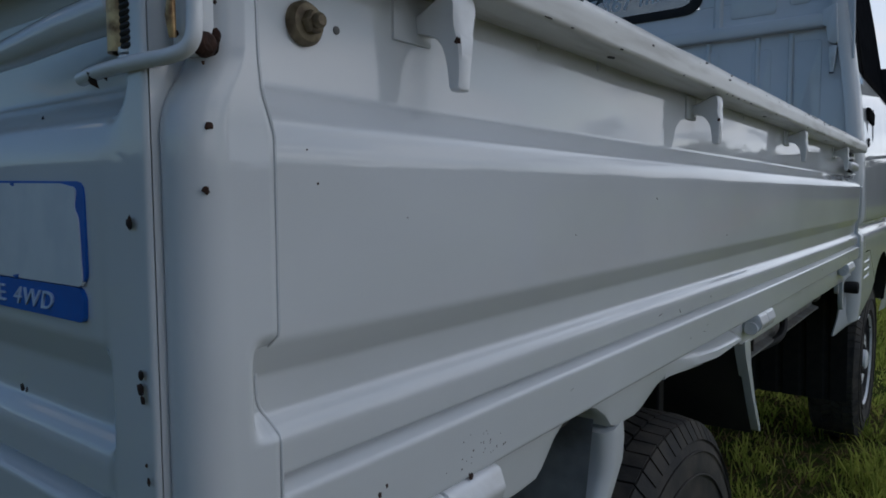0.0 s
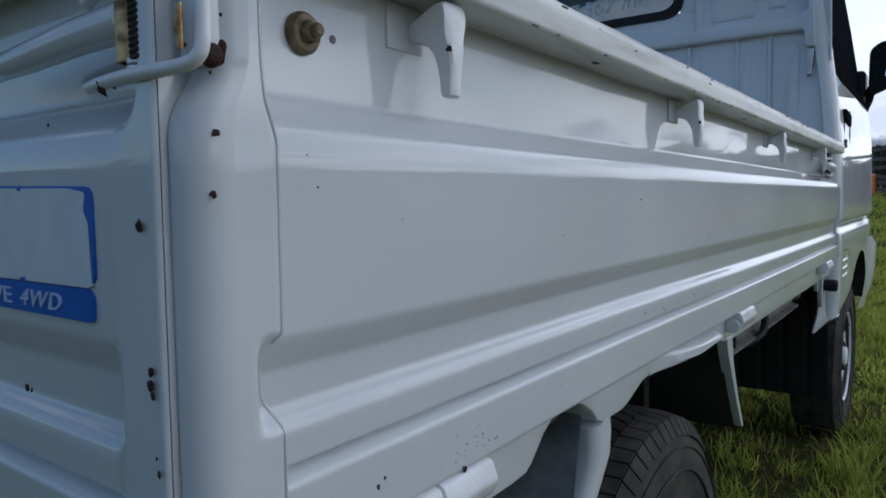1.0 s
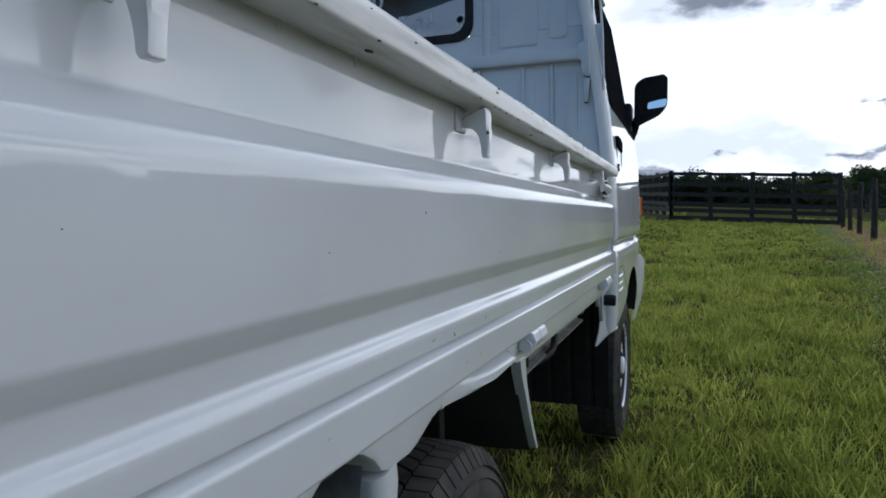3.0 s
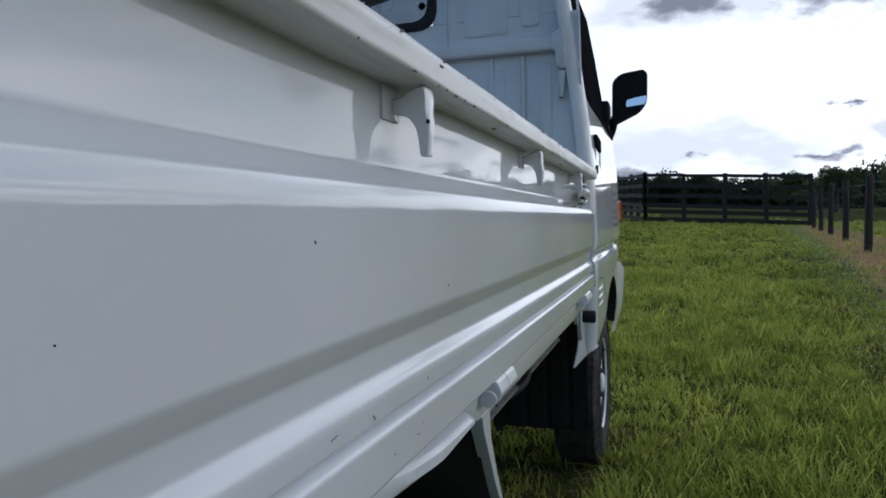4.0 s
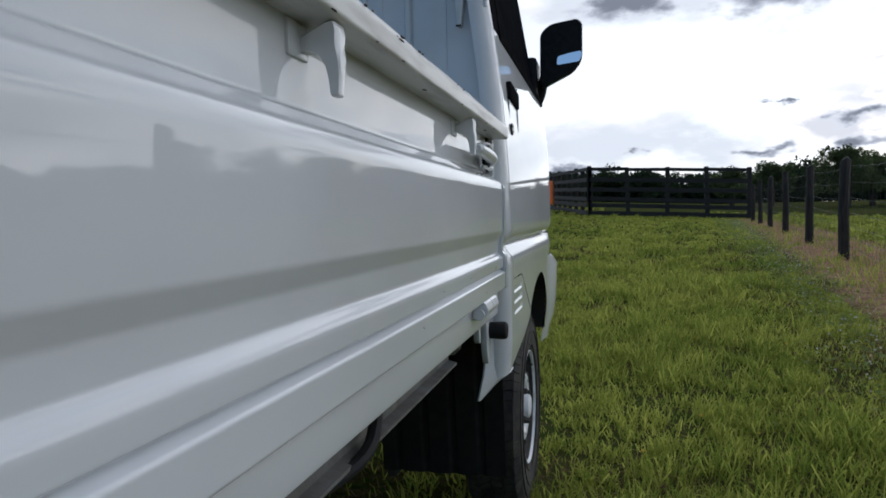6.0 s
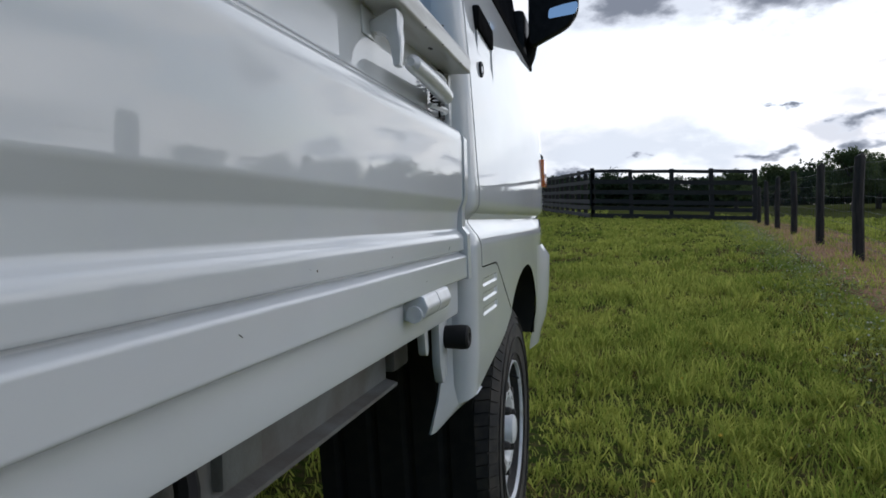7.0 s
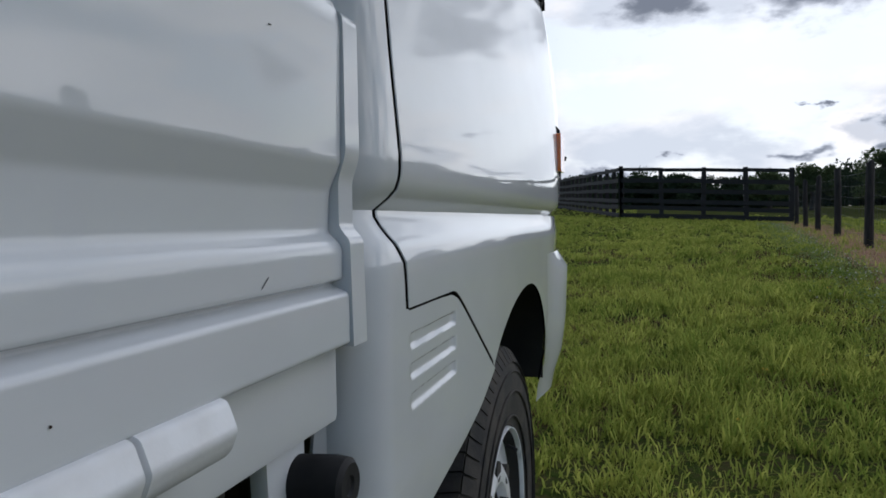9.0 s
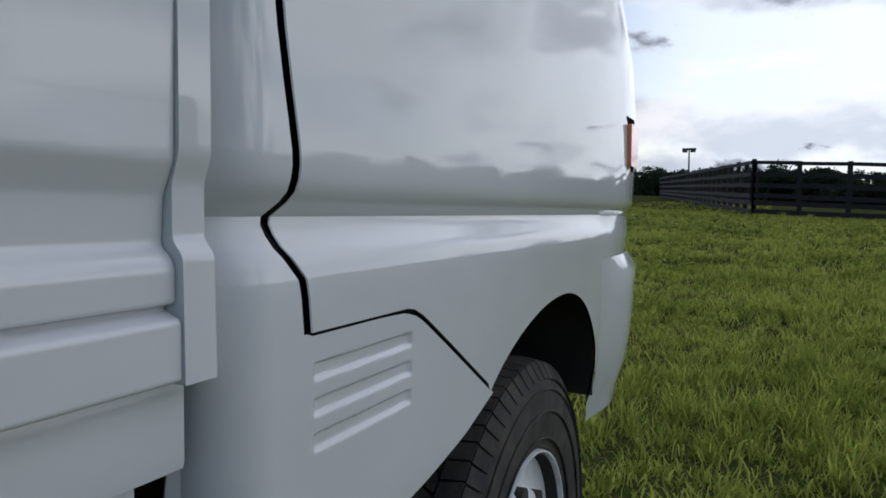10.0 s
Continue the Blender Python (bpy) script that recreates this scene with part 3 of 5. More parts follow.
def hook_mesh(y):
    """A cast claw: broad shoulder under the rail, then a tapering finger that points down."""
    out = [(0.005, 0.9405), (0.016, 0.9440), (0.0290, 0.9500), (0.0345, 0.9500), (0.0362, 0.9440), (0.0358, 0.9340), (0.0372, 0.9240), (0.0362, 0.9100), (0.0352, 0.8985), (0.0290, 0.8985), (0.0280, 0.9090), (0.0262, 0.9190), (0.0215, 0.9270), (0.0140, 0.9310), (0.005, 0.9320)]
    out = rounded(out, [0, 0.004, 0.002, 0.002, 0.003, 0.004, 0.005, 0.004, 0.0012, 0.0012, 0.006, 0.006, 0.006, 0.004, 0], 3, True)
    c = Vector((0.026, 0.928))
    rings = []
    for side, inset in ((-1, 0.0016), (-0.72, 0.0), (0.72, 0.0), (1, 0.0016)):
        ring = []
        for p in out:
            wide = 0.0052 + 0.0052 * fade(p[1], 0.905, 0.946) - 0.0025 * fade(0.020 - p[0], 0.0, 0.014)
            d = (Vector((p[0], p[1])) - c)
            q = c + d * (1 - inset / max(d.length, 0.004))
            ring.append((q.x, y + 0.002 + side * wide, q.y))
        rings.append(ring)
    return loft(rings)


def hinge_mesh(y0, y1):
    sec = rounded([(0.008, 0.6805), (0.0300, 0.6835), (0.0370, 0.6815), (0.0415, 0.6700), (0.0375, 0.6600), (0.026, 0.6545), (0.010, 0.660)], [0.002, 0.004, 0.0022, 0.0022, 0.006, 0.006, 0.002], 4, True)
    c = Vector((0.024, 0.668))
    rings = []
    for y, s in ((y0, 0.93), (y0 + 0.0008, 1.0), (y1 - 0.0008, 1.0), (y1, 0.93)):
        rings.append([(c.x + (p[0] - c.x) * s, y, c.y + (p[1] - c.y) * s) for p in sec])
    return loft(rings)


def rust_blob(place, normal, r, seed):
    rnd = random.Random(seed)
    b = bmesh.new()
    q = Vector(normal).to_track_quat("Z", "Y").to_matrix().to_4x4()
    n = 9
    ring = [(cos(2 * math.pi * k / n) * r * rnd.uniform(0.6, 1.25), sin(2 * math.pi * k / n) * r * rnd.uniform(0.7, 1.5), 0) for k in range(n)]
    lo = [b.verts.new(p) for p in ring]
    hi = [b.verts.new((p[0] * 0.6, p[1] * 0.6, 0.0004)) for p in ring]
    for k in range(n):
        b.faces.new((lo[k], lo[(k + 1) % n], hi[(k + 1) % n], hi[k]))
    b.faces.new(hi), b.faces.new(lo)
    return turned(b, Matrix.Translation(place) @ q)


def helix(a, b_, r, turns, wire_r):
    a, b_ = Vector(a), Vector(b_)
    d = (b_ - a).normalized()
    s = d.orthogonal().normalized()
    u = d.cross(s)
    n = turns * 10
    return tube([a + (b_ - a) * i / n + (s * cos(2 * math.pi * i / 10) + u * sin(2 * math.pi * i / 10)) * r for i in range(n + 1)], wire_r, 5)


build_side_gate()
build_side_gate(True)

# ---- tailgate: the same section, turned to face backwards
TAIL0, TAIL1 = -1.368, -0.008


def build_tailgate():
    xs = [TAIL0] + spaced(-1.34, -1.30, 10) + [-1.0, -0.7, -0.4, -0.2, -0.1, -0.06] + spaced(-0.045, 0.0125, 34) + [0.0140, 0.0148, 0.0155, 0.0161, 0.0165]
    zs = sorted({round(p[1], 5) for p in rounded(SIDE, SIDE_R, 4)} | {round(v, 5) for v in spaced(0.88, 0.952, 20)})
    skin = sorted([(p[1], p[0]) for p in rounded(SIDE, SIDE_R, 4)])

    def face(x, z):
        """Ribs die out in soft pockets before the ends; a narrow column carries the latch."""
        e = 2 * WIDE - x if x < WIDE else x
        o = interp(z, skin)
        if z > 0.862:
            k = fade(e, 0.0015 - 0.022 * (1 - fade(z, 0.868, 0.893)), 0.0065 - 0.004 * (1 - fade(z, 0.868, 0.893)))
        else:
            k = fade(e, -0.024, -0.013)
        o += (0.0322 - o) * k
        if e > 0.0140:
            o -= 0.0026 - math.sqrt(max(0.0, 0.0026 ** 2 - (e - 0.0140) ** 2))
        return (x, 0.0305 - o, z)
    gate = part("tailgate", grid(xs, zs, face), paint, truck, "white pressed-steel tailgate with long ribs", 40)
    part("gate_back", box(TAIL0, 0.0160, 0.0365, 0.0465, 0.681, 0.952, 0.002), paint, gate)
    part("gate_edge", box(0.0120, 0.0164, 0.0008, 0.0360, 0.681, 0.952), paint, gate)
    rail_sec = rounded([(0.030, 0.953), (-0.0105, 0.951), (-0.0115, 0.972), (0.0, 0.983), (0.030, 0.983)], 0.006, 4, True)
    part("top_rail", loft([[(x, p[0], p[1]) for p in rail_sec] for x in spaced(TAIL0, 0.002, 24)]), rail_paint, gate, "scuffed cream-white rail")
    for x0, x1 in ((-0.235, -0.12), (-1.24, -1.125)):
        sec2 = rounded([(0.022, 0.679), (0.003, 0.6805), (-0.0055, 0.674), (-0.004, 0.662), (0.006, 0.655), (0.02, 0.660)], 0.006, 4, True)
        for a, b_ in ((x0, (x0 + x1) / 2 - 0.001), ((x0 + x1) / 2 + 0.001, x1)):
            part("hinge", loft([[(x, p[0], p[1]) for p in sec2] for x in (a, b_)]), hinge_paint, gate, "painted barrel hinge")
    for x, z, r in ((0.006, 0.833, 0.0022), (0.010, 0.776, 0.002), (0.0095, 0.771, 0.0026), (0.011, 0.767, 0.0018), (0.013, 0.736, 0.0014), (0.012, 0.742, 0.001),
                    (-0.09, 0.879, 0.0014), (-0.125, 0.7465, 0.0026), (-0.12, 0.7455, 0.002)):
        part("rust_spot", rust_blob((x, (-0.003 if x > -0.01 else 0.0305 - section_at(z)) - 0.0002, z), (0, -1, 0), r, int(900 * z)), rust, gate)
    # sticker: blue border that is peeling, white field, green shapes, blue strip with letters
    y = -0.0024
    part("sticker_border", prism([tuple(p) for p in rounded([(-0.222, 0.853), (-0.030, 0.849), (-0.031, 0.807), (-0.222, 0.807)], 0.006, 3, True)], "y", y, y + 0.002), blue_ink, gate, "worn blue sticker border")
    part("sticker_field", prism([tuple(p) for p in rounded([(-0.2205, 0.8515), (-0.05, 0.8485), (-0.0355, 0.8465), (-0.038, 0.838), (-0.0345, 0.8345), (-0.033, 0.806), (-0.2205, 0.806)], 0.003, 3, True)], "y", y - 0.0006, y + 0.001),
         white_ink, gate, "faded white sticker")
    for pts in ([(-0.2065, 0.8140), (-0.1998, 0.8140), (-0.1922, 0.8400), (-0.1937, 0.8458)], [(-0.1972, 0.8136), (-0.1905, 0.8136), (-0.1876, 0.8240), (-0.1815, 0.8130), (-0.1751, 0.8130), (-0.1879, 0.8346)]):
        part("green_shape", prism(pts, "y", y - 0.0012, y), green_ink, gate, "dark green printed shape")
    dot = lathe([(0, 0.0050), (0.001, 0.0050)], (0, 0, 0), "y", 20)
    part("green_shape", turned(dot, Matrix.Translation((-0.2118, y - 0.0012, 0.8192)) @ Matrix.Diagonal((0.9, 1, 1.15, 1))), green_ink, gate, "dark green printed shape")
    for x, w, z in ((-0.181, 0.010, 0.8512), (-0.166, 0.006, 0.8505), (-0.150, 0.003, 0.8505), (-0.098, 0.004, 0.8490), (-0.168, 0.007, 0.8075), (-0.138, 0.010, 0.8070), (-0.100, 0.006, 0.8068)):
        part("torn_print", prism([tuple(p) for p in rounded([(x, z), (x + w, z + 0.0008), (x + w * 0.8, z - 0.0012), (x + w * 0.3, z - 0.0006)], 0.0003, 2, True)], "y", y - 0.0011, y), blue_ink, gate)
    strip = part("sticker_strip", prism([tuple(p) for p in rounded([(-0.222, 0.8045), (-0.037, 0.8055), (-0.033, 0.802), (-0.034, 0.791), (-0.222, 0.791)], 0.003, 4, True)], "y", y - 0.0004, y + 0.0026), blue_ink, gate,
                 "blue strip with pale letters")
    turn = Matrix.Rotation(radians(90), 4, "X")
    text_mesh("E", 0.0135, Matrix.Translation((-0.199, y - 0.0008, 0.7935)) @ turn @ Matrix.Diagonal((1.9, 1, 1, 1)), pale_ink, "letters", strip, "pale letters", space=1.0)
    text_mesh("VALVE", 0.0115, Matrix.Translation((-0.166, y - 0.0008, 0.7940)) @ turn @ Matrix.Diagonal((1.75, 1, 1, 1)), pale_ink, "letters", strip, "pale letters", space=0.98)
    text_mesh("4WD", 0.0115, Matrix.Translation((-0.101, y - 0.0008, 0.7940)) @ turn @ Matrix.Diagonal((1.45, 1, 1, 1)), pale_ink, "letters", strip, "pale letters", shear=0.25, space=1.15)
    # corner latch
    lever = part("latch_lever", tube([(-0.126, 0.000, 0.9070), (-0.123, 0.000, 0.9073), (-0.090, 0.001, 0.9092), (-0.045, 0.002, 0.9125), (-0.006, 0.004, 0.9145), (-0.003, 0.004, 0.9145)], [0.0045, 0.0062, 0.0069, 0.0077, 0.0082, 0.006], 14), paint, gate,
                 "painted latch lever")
    part("collar", lathe([(-0.0115, 0.0065), (0.0115, 0.0065), (0.0115, 0.005), (-0.0115, 0.005)], (-0.003, 0.003, 0.908), "z", 20), brass, lever, "yellow-zinc collar")
    part("spring", helix((0.0055, 0.0025, 0.896), (0.0055, 0.0025, 0.920), 0.0048, 10, 0.0011), dark_under, lever)
    for zz in (0.8935, 0.8965, 0.9205):
        part("end_washer", lathe([(-0.001, 0.0066), (0.001, 0.0066), (0.001, 0.002), (-0.001, 0.002)], (0.003, 0.004, zz), "z", 18), hinge_paint, lever)
    part("bail", tube(smooth_path([(-0.028, -0.002, 0.8890), (-0.012, -0.003, 0.8900), (0.012, -0.003, 0.8905), (0.033, -0.001, 0.8908), (0.0415, 0.001, 0.8935), (0.0435, 0.002, 0.902), (0.0425, 0.002, 0.925), (0.036, 0.0, 0.9325), (0.0, -0.003, 0.930), (-0.028, -0.002, 0.923)]), 0.0028, 16),
         hinge_paint, lever, "bent steel bail")
    part("rust_patch", rust_blob((-0.016, -0.0035, 0.8868), (0, -1, -0.8), 0.0030, 5), rust, lever)
    part("rust_patch", rust_blob((-0.008, -0.0035, 0.8885), (0, -1, -0.8), 0.0024, 8), rust, lever)
    return gate


build_tailgate()

# striker on the corner post
post = part("corner_post", box(0.018, 0.030, 0.022, 0.034, 0.60, 0.6800, 0.003), paint, truck)
striker = part("striker_plate", box(0.0195, 0.0325, 0.0075, 0.0185, 0.8935, 0.928, 0.003), paint, post)
for zz in (0.9265, 0.8965):
    part("pivot_bolt", lathe([(0.0, 0.001), (0.0, 0.0046), (0.0025, 0.0045), (0.0045, 0.0028), (0.0048, 0.0005)], (0.0330, 0.0120, zz), "x", 14), rust, striker, "rusty pivot bolt")
part("striker_pin", tube([(0.027, 0.004, 0.8985), (0.0275, 0.003, 0.906), (0.027, 0.004, 0.915)], [0.0013, 0.0019, 0.0013], 12), brass, striker, "yellow-zinc pin")
for p, r in (((0.0355, 0.0145, 0.8955), 0.0030), ((0.0358, 0.0155, 0.900), 0.0024), ((0.0355, 0.015, 0.924), 0.0030), ((0.030, 0.007, 0.8935), 0.0020), ((0.0255, 0.0062, 0.9005), 0.0013)):
    part("rust_patch", rust_blob(p, (0.8, -1, 0), r, int(r * 7000)), rust, striker)

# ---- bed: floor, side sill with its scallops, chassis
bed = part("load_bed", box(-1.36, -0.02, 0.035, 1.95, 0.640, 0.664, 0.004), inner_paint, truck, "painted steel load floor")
part("front_board", box(-1.36, -0.02, 1.951, 1.968, 0.64, 0.95, 0.004), paint, bed)
LOW = [(0.04, 0.638), (0.262, 0.638), (0.284, 0.6395), (0.292, 0.644), (0.300, 0.651), (0.311, 0.661), (0.327, 0.6695), (0.345, 0.6735), (0.361, 0.6730), (0.384, 0.6655), (0.402, 0.655),
       (0.414, 0.6435), (0.425, 0.640), (0.468, 0.639), (0.485, 0.642), (0.502, 0.6475), (0.522, 0.654), (0.55, 0.658), (0.60, 0.6560), (0.68, 0.6550), (0.765, 0.657), (0.79, 0.658), (0.815, 0.650), (0.84, 0.640), (0.87, 0.635), (1.944, 0.630)]


def build_sill(mirror=False):
    ys = sorted(set([p[0] for p in LOW] + spaced(0.25, 0.86, 90) + spaced(0.9, 1.944, 8)))

    def f(y, v):
        lo = interp(y, LOW)
        z, x = [(0.6785, 0.016), (0.6775, 0.0165), (lo + 0.006, 0.0165), (lo + 0.002, 0.0155), (lo, 0.012), (lo, -0.02), (0.6785, -0.02)][v]
        return (2 * WIDE - x if mirror else x, y, z)
    b = grid(ys, range(7), f)
    sill = part("bed_sill", b, paint, truck, "white side sill of the load bed", 30)
    if mirror:
        return
    # flared lip over the wheel
    lip = []
    for y in spaced(0.545, 0.787, 30):
        k = fade(y, 0.545, 0.68) * (1 - fade(y, 0.770, 0.788))
        top, low = 0.6765 - 0.004 * fade(y, 0.6, 0.78), interp(y, LOW) - 0.0012
        lip.append([(0.0160, y, top), (0.0165 + 0.009 * k, y, top - 0.003), (0.0165 + 0.0160 * k, y, top - 0.0085), (0.0165 + 0.0165 * k, y, low + 0.005), (0.0165 + 0.0115 * k, y, low + 0.0015), (0.012, y, low), (0.0, y, low + 0.006)])
    part("wheel_lip", loft(lip), paint, sill, "rolled lip over the wheel")


build_sill()
build_sill(True)
# mudguard stays and liners
stay_sec = rounded([(-0.010, -0.019), (0.009, -0.019), (0.016, -0.010), (0.0165, 0.012), (0.010, 0.019), (-0.010, 0.019)], 0.006, 4, True)
stay_line = [((0.000, 0.430, 0.6415), 0.98), ((0.000, 0.432, 0.625), 1.0), ((0.0, 0.431, 0.605), 0.97), ((-0.002, 0.420, 0.582), 0.93), ((-0.005, 0.402, 0.55), 0.9), ((-0.010, 0.376, 0.50), 0.85), ((-0.015, 0.352, 0.44), 0.8)]
stay = part("mudguard_stay", loft([[(q[0] + p[0] * k, q[1] + p[1] * k, q[2] + 0.25 * p[1]) for p in stay_sec] for q, k in stay_line]), paint, truck, "white mudguard edge", 40)
part("mudguard_liner", grid(spaced(0, 1, 10), spaced(0, 1, 12), lambda u, v: (0.002 - 0.26 * u, 0.412 - 0.055 * sin(math.pi * v * 0.5) * (0.3 + 0.7 * u) - 0.05 * v, 0.668 - 0.36 * v)), liner, stay, "dirty grey inner guard")
part("mudguard_rib", box(-0.085, -0.079, 0.36, 0.40, 0.46, 0.65, 0.002), liner, stay)
flap = part("mudguard_stay", loft([[(0.012 - 0.004 * t + a, 0.868 + 0.108 * t ** 1.25 + b_, 0.642 - 0.158 * t) for a, b_ in ((0.006, -w), (0.006, w), (-0.008, w), (-0.008, -w))] for t, w in ((0, 0.015), (0.12, 0.014), (0.25, 0.0095), (0.6, 0.007), (0.97, 0.0055), (1, 0.003))]), paint, truck, "white mudguard edge", 50)
part("mudguard_liner", grid(spaced(0, 1, 8), spaced(0, 1, 12), lambda u, v: (0.006 - 0.30 * u, 0.858 + 0.102 * v ** 1.25 - 0.02 * u, 0.652 - 0.168 * v)), dark_under, flap, "dirty grey inner guard")
part("liner_rib", box(-0.10, -0.094, 0.84, 0.86, 0.50, 0.63, 0.002), dark_under, flap)
part("hanger_bracket", prism([(0.915, 0.635), (0.937, 0.635), (0.937, 0.596), (0.930, 0.592), (0.924, 0.596)], "x", 0.0, 0.006, 0.0015), paint, truck)
part("hanger_bracket", prism([tuple(p) for p in rounded([(1.815, 0.640), (1.832, 0.640), (1.836, 0.600), (1.830, 0.595), (1.822, 0.600)], 0.003, 2, True)], "x", -0.006, 0.004, 0.0015), paint, truck)
arm = part("stopper_arm", prism([tuple(p) for p in rounded([(1.880, 0.640), (1.924, 0.640), (1.924, 0.580), (1.914, 0.548), (1.898, 0.545), (1.884, 0.570)], [0, 0, 0.02, 0.012, 0.012, 0.02], 4, True)], "x", -0.006, 0.006, 0.003), paint, truck,
           "white bracket with a black rubber stopper")
part("rubber_stopper", lathe([(0.004, 0.003), (0.004, 0.0150), (0.026, 0.0162), (0.0335, 0.0155), (0.036, 0.0125), (0.0355, 0.006), (0.034, 0.005), (0.034, 0.0005)], (0.002, 1.914, 0.605), "x", 24), rubber, arm, "black rubber stopper")
chassis = part("chassis", box(-0.42, -0.34, -0.0 + 0.05, 3.0, 0.46, 0.56, 0.01), dark_under, truck, "dark steel chassis rails")
part("rail", box(-1.02, -0.94, 0.05, 3.0, 0.46, 0.56, 0.01), dark_under, chassis)
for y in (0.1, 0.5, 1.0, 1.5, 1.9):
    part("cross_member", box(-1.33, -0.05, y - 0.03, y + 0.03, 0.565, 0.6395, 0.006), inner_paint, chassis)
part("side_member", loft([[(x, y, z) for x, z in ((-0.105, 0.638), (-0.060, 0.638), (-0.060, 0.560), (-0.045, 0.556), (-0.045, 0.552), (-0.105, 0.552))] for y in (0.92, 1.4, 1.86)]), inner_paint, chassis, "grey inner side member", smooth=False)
part("member_flange", box(-0.062, -0.050, 1.20, 1.208, 0.556, 0.638), dark_under, chassis)
part("hose", tube(smooth_path([(-0.05, 1.42, 0.61), (-0.04, 1.41, 0.58), (-0.045, 1.36, 0.552), (-0.10, 1.25, 0.53), (-0.2, 1.1, 0.51)]), 0.008, 8), rubber, chassis, "black hose")
part("tank", box(-0.62, -0.42, 1.0, 1.45, 0.36, 0.455, 0.03, 3), dark_under, chassis)
part("axle", lathe([(-0.55, 0.035), (0.55, 0.035)], (WIDE, 0.697, 0.307), "x", 12), dark_under, chassis)
part("axle", lathe([(-0.55, 0.03), (0.55, 0.03)], (WIDE, 2.55, 0.305), "x", 12), dark_under, chassis)
part("engine_cover", box(-1.05, -0.32, 0.15, 0.55, 0.25, 0.5, 0.03, 2), dark_under, chassis)
part("floor_pan", box(-1.33, -0.09, 2.24, 3.05, 0.38, 0.50, 0.02), dark_under, chassis)
# black flap behind the front wheel
mud = part("mud_flap", grid(spaced(-0.30, -0.012, 40), spaced(0.0, 1.0, 6), lambda x, v: (x, 2.150 + 0.006 * (1 if int((x + 0.46) * 62) % 4 == 0 else 0) + 0.045 * v, 0.60 - 0.375 * v)), rubber, truck, "ribbed black rubber mud flap")


# ---- wheels
def build_wheel(x_out, y, z, side=1, r=0.275):
    """A narrow truck tyre on a steel rim; x_out is the outer sidewall."""
    def X(a):
        return -a * side
    w = 0.145
    prof = [(0.020, 0.149), (0.008, 0.155), (0.002, 0.18), (0.0, 0.215), (0.002, 0.235), (0.008, 0.252), (0.016, 0.263), (0.022, 0.2665), (w - 0.022, 0.2665), (w - 0.008, 0.252), (w, 0.215), (w - 0.01, 0.155), (w - 0.02, 0.149)]
    wheel = part("wheel", lathe([(X(a), rr) for a, rr in [(q, v * 0.905) for q, v in [(0.03, 0.168), (0.010, 0.168), (0.005, 0.1667), (0.005, 0.1645), (0.012, 0.162), (0.034, 0.158), (0.040, 0.154), (0.075, 0.148), (0.080, 0.136), (0.078, 0.128), (0.056, 0.122), (0.036, 0.116), (0.022, 0.106), (0.016, 0.094), (0.018, 0.078), (0.030, 0.066), (0.030, 0.045), (0.026, 0.040), (0.026, 0.002)]]], (x_out, y, z), "x", 64),
                 steel_rim, truck, "steel wheel with black tyre", 40)
    part("tyre", lathe([(X(a), rr) for a, rr in prof], (x_out, y, z), "x", 96, caps=False), tyre_rubber, wheel, "worn black tyre")
    for rr, aa in ((0.234, 0.0022), (0.205, 0.0004), (0.168, 0.0045)):
        part("sidewall_ring", lathe([(X(aa - 0.0022), rr - 0.0016), (X(aa - 0.003), rr), (X(aa - 0.0022), rr + 0.0016), (X(aa + 0.003), rr)], (x_out, y, z), "x", 72, caps=False), tyre_rubber, wheel)
    # dark ring over the rim's barrel, painting in the shade of its depth
    part("rim_well", lathe([(X(a), rr) for a, rr in [(q, v * 0.905) for q, v in [(0.0120, 0.1610), (0.034, 0.1570), (0.040, 0.1530), (0.072, 0.1470), (0.072, 0.136), (0.056, 0.1275), (0.046, 0.1235)]]], (x_out, y, z), "x", 64, caps=False), dark_under, wheel, "rim well with its shade painted dark")
    # tread blocks: zigzag ribs and shoulder lugs
    tread = bmesh.new()
    n = 72
    for k in range(n):
        a0 = 2 * math.pi * k / n
        for row, (c, hw, sk) in enumerate(((0.0300, 0.0130, 0.10), (0.0595, 0.0128, -0.28), (0.0880, 0.0128, 0.28), (0.1160, 0.0130, -0.10))):
            a = a0 + (row % 2) * math.pi / n
            span = 2 * math.pi / n * (0.44 if row in (0, 3) else 0.41)
            vs = []
            for rr in (0.262, 0.2745):
                for s, t in ((-1, -1), (1, -1), (1, 1), (-1, 1)):
                    ang = a + t * span + s * sk * 2 * math.pi / n
                    rad = rr - (0.004 if row in (0, 3) and (s < 0) == (row == 0) and rr > 0.27 else 0)
                    vs.append(tread.verts.new((x_out + X(c + s * hw), y + cos(ang) * rad, z + sin(ang) * rad)))
            for f in ((4, 5, 6, 7), (0, 1, 5, 4), (1, 2, 6, 5), (2, 3, 7, 6), (3, 0, 4, 7)):
                tread.faces.new([vs[i] for i in f])
        for s in (0, 1):
            a = a0
            span = 2 * math.pi / n * 0.43
            x0, x1 = (0.0165, 0.004) if s == 0 else (w - 0.0165, w - 0.004)
            vs = []
            for rr, xx in ((0.268, x0), (0.2475, x1)):
                for t in (-1, 1):
                    for lift in (0, 0.0016):
                        vs.append(tread.verts.new((x_out + X(xx - (lift if s == 0 else -lift)), y + cos(a + t * span) * (rr + lift * 0.6), z + sin(a + t * span) * (rr + lift * 0.6))))
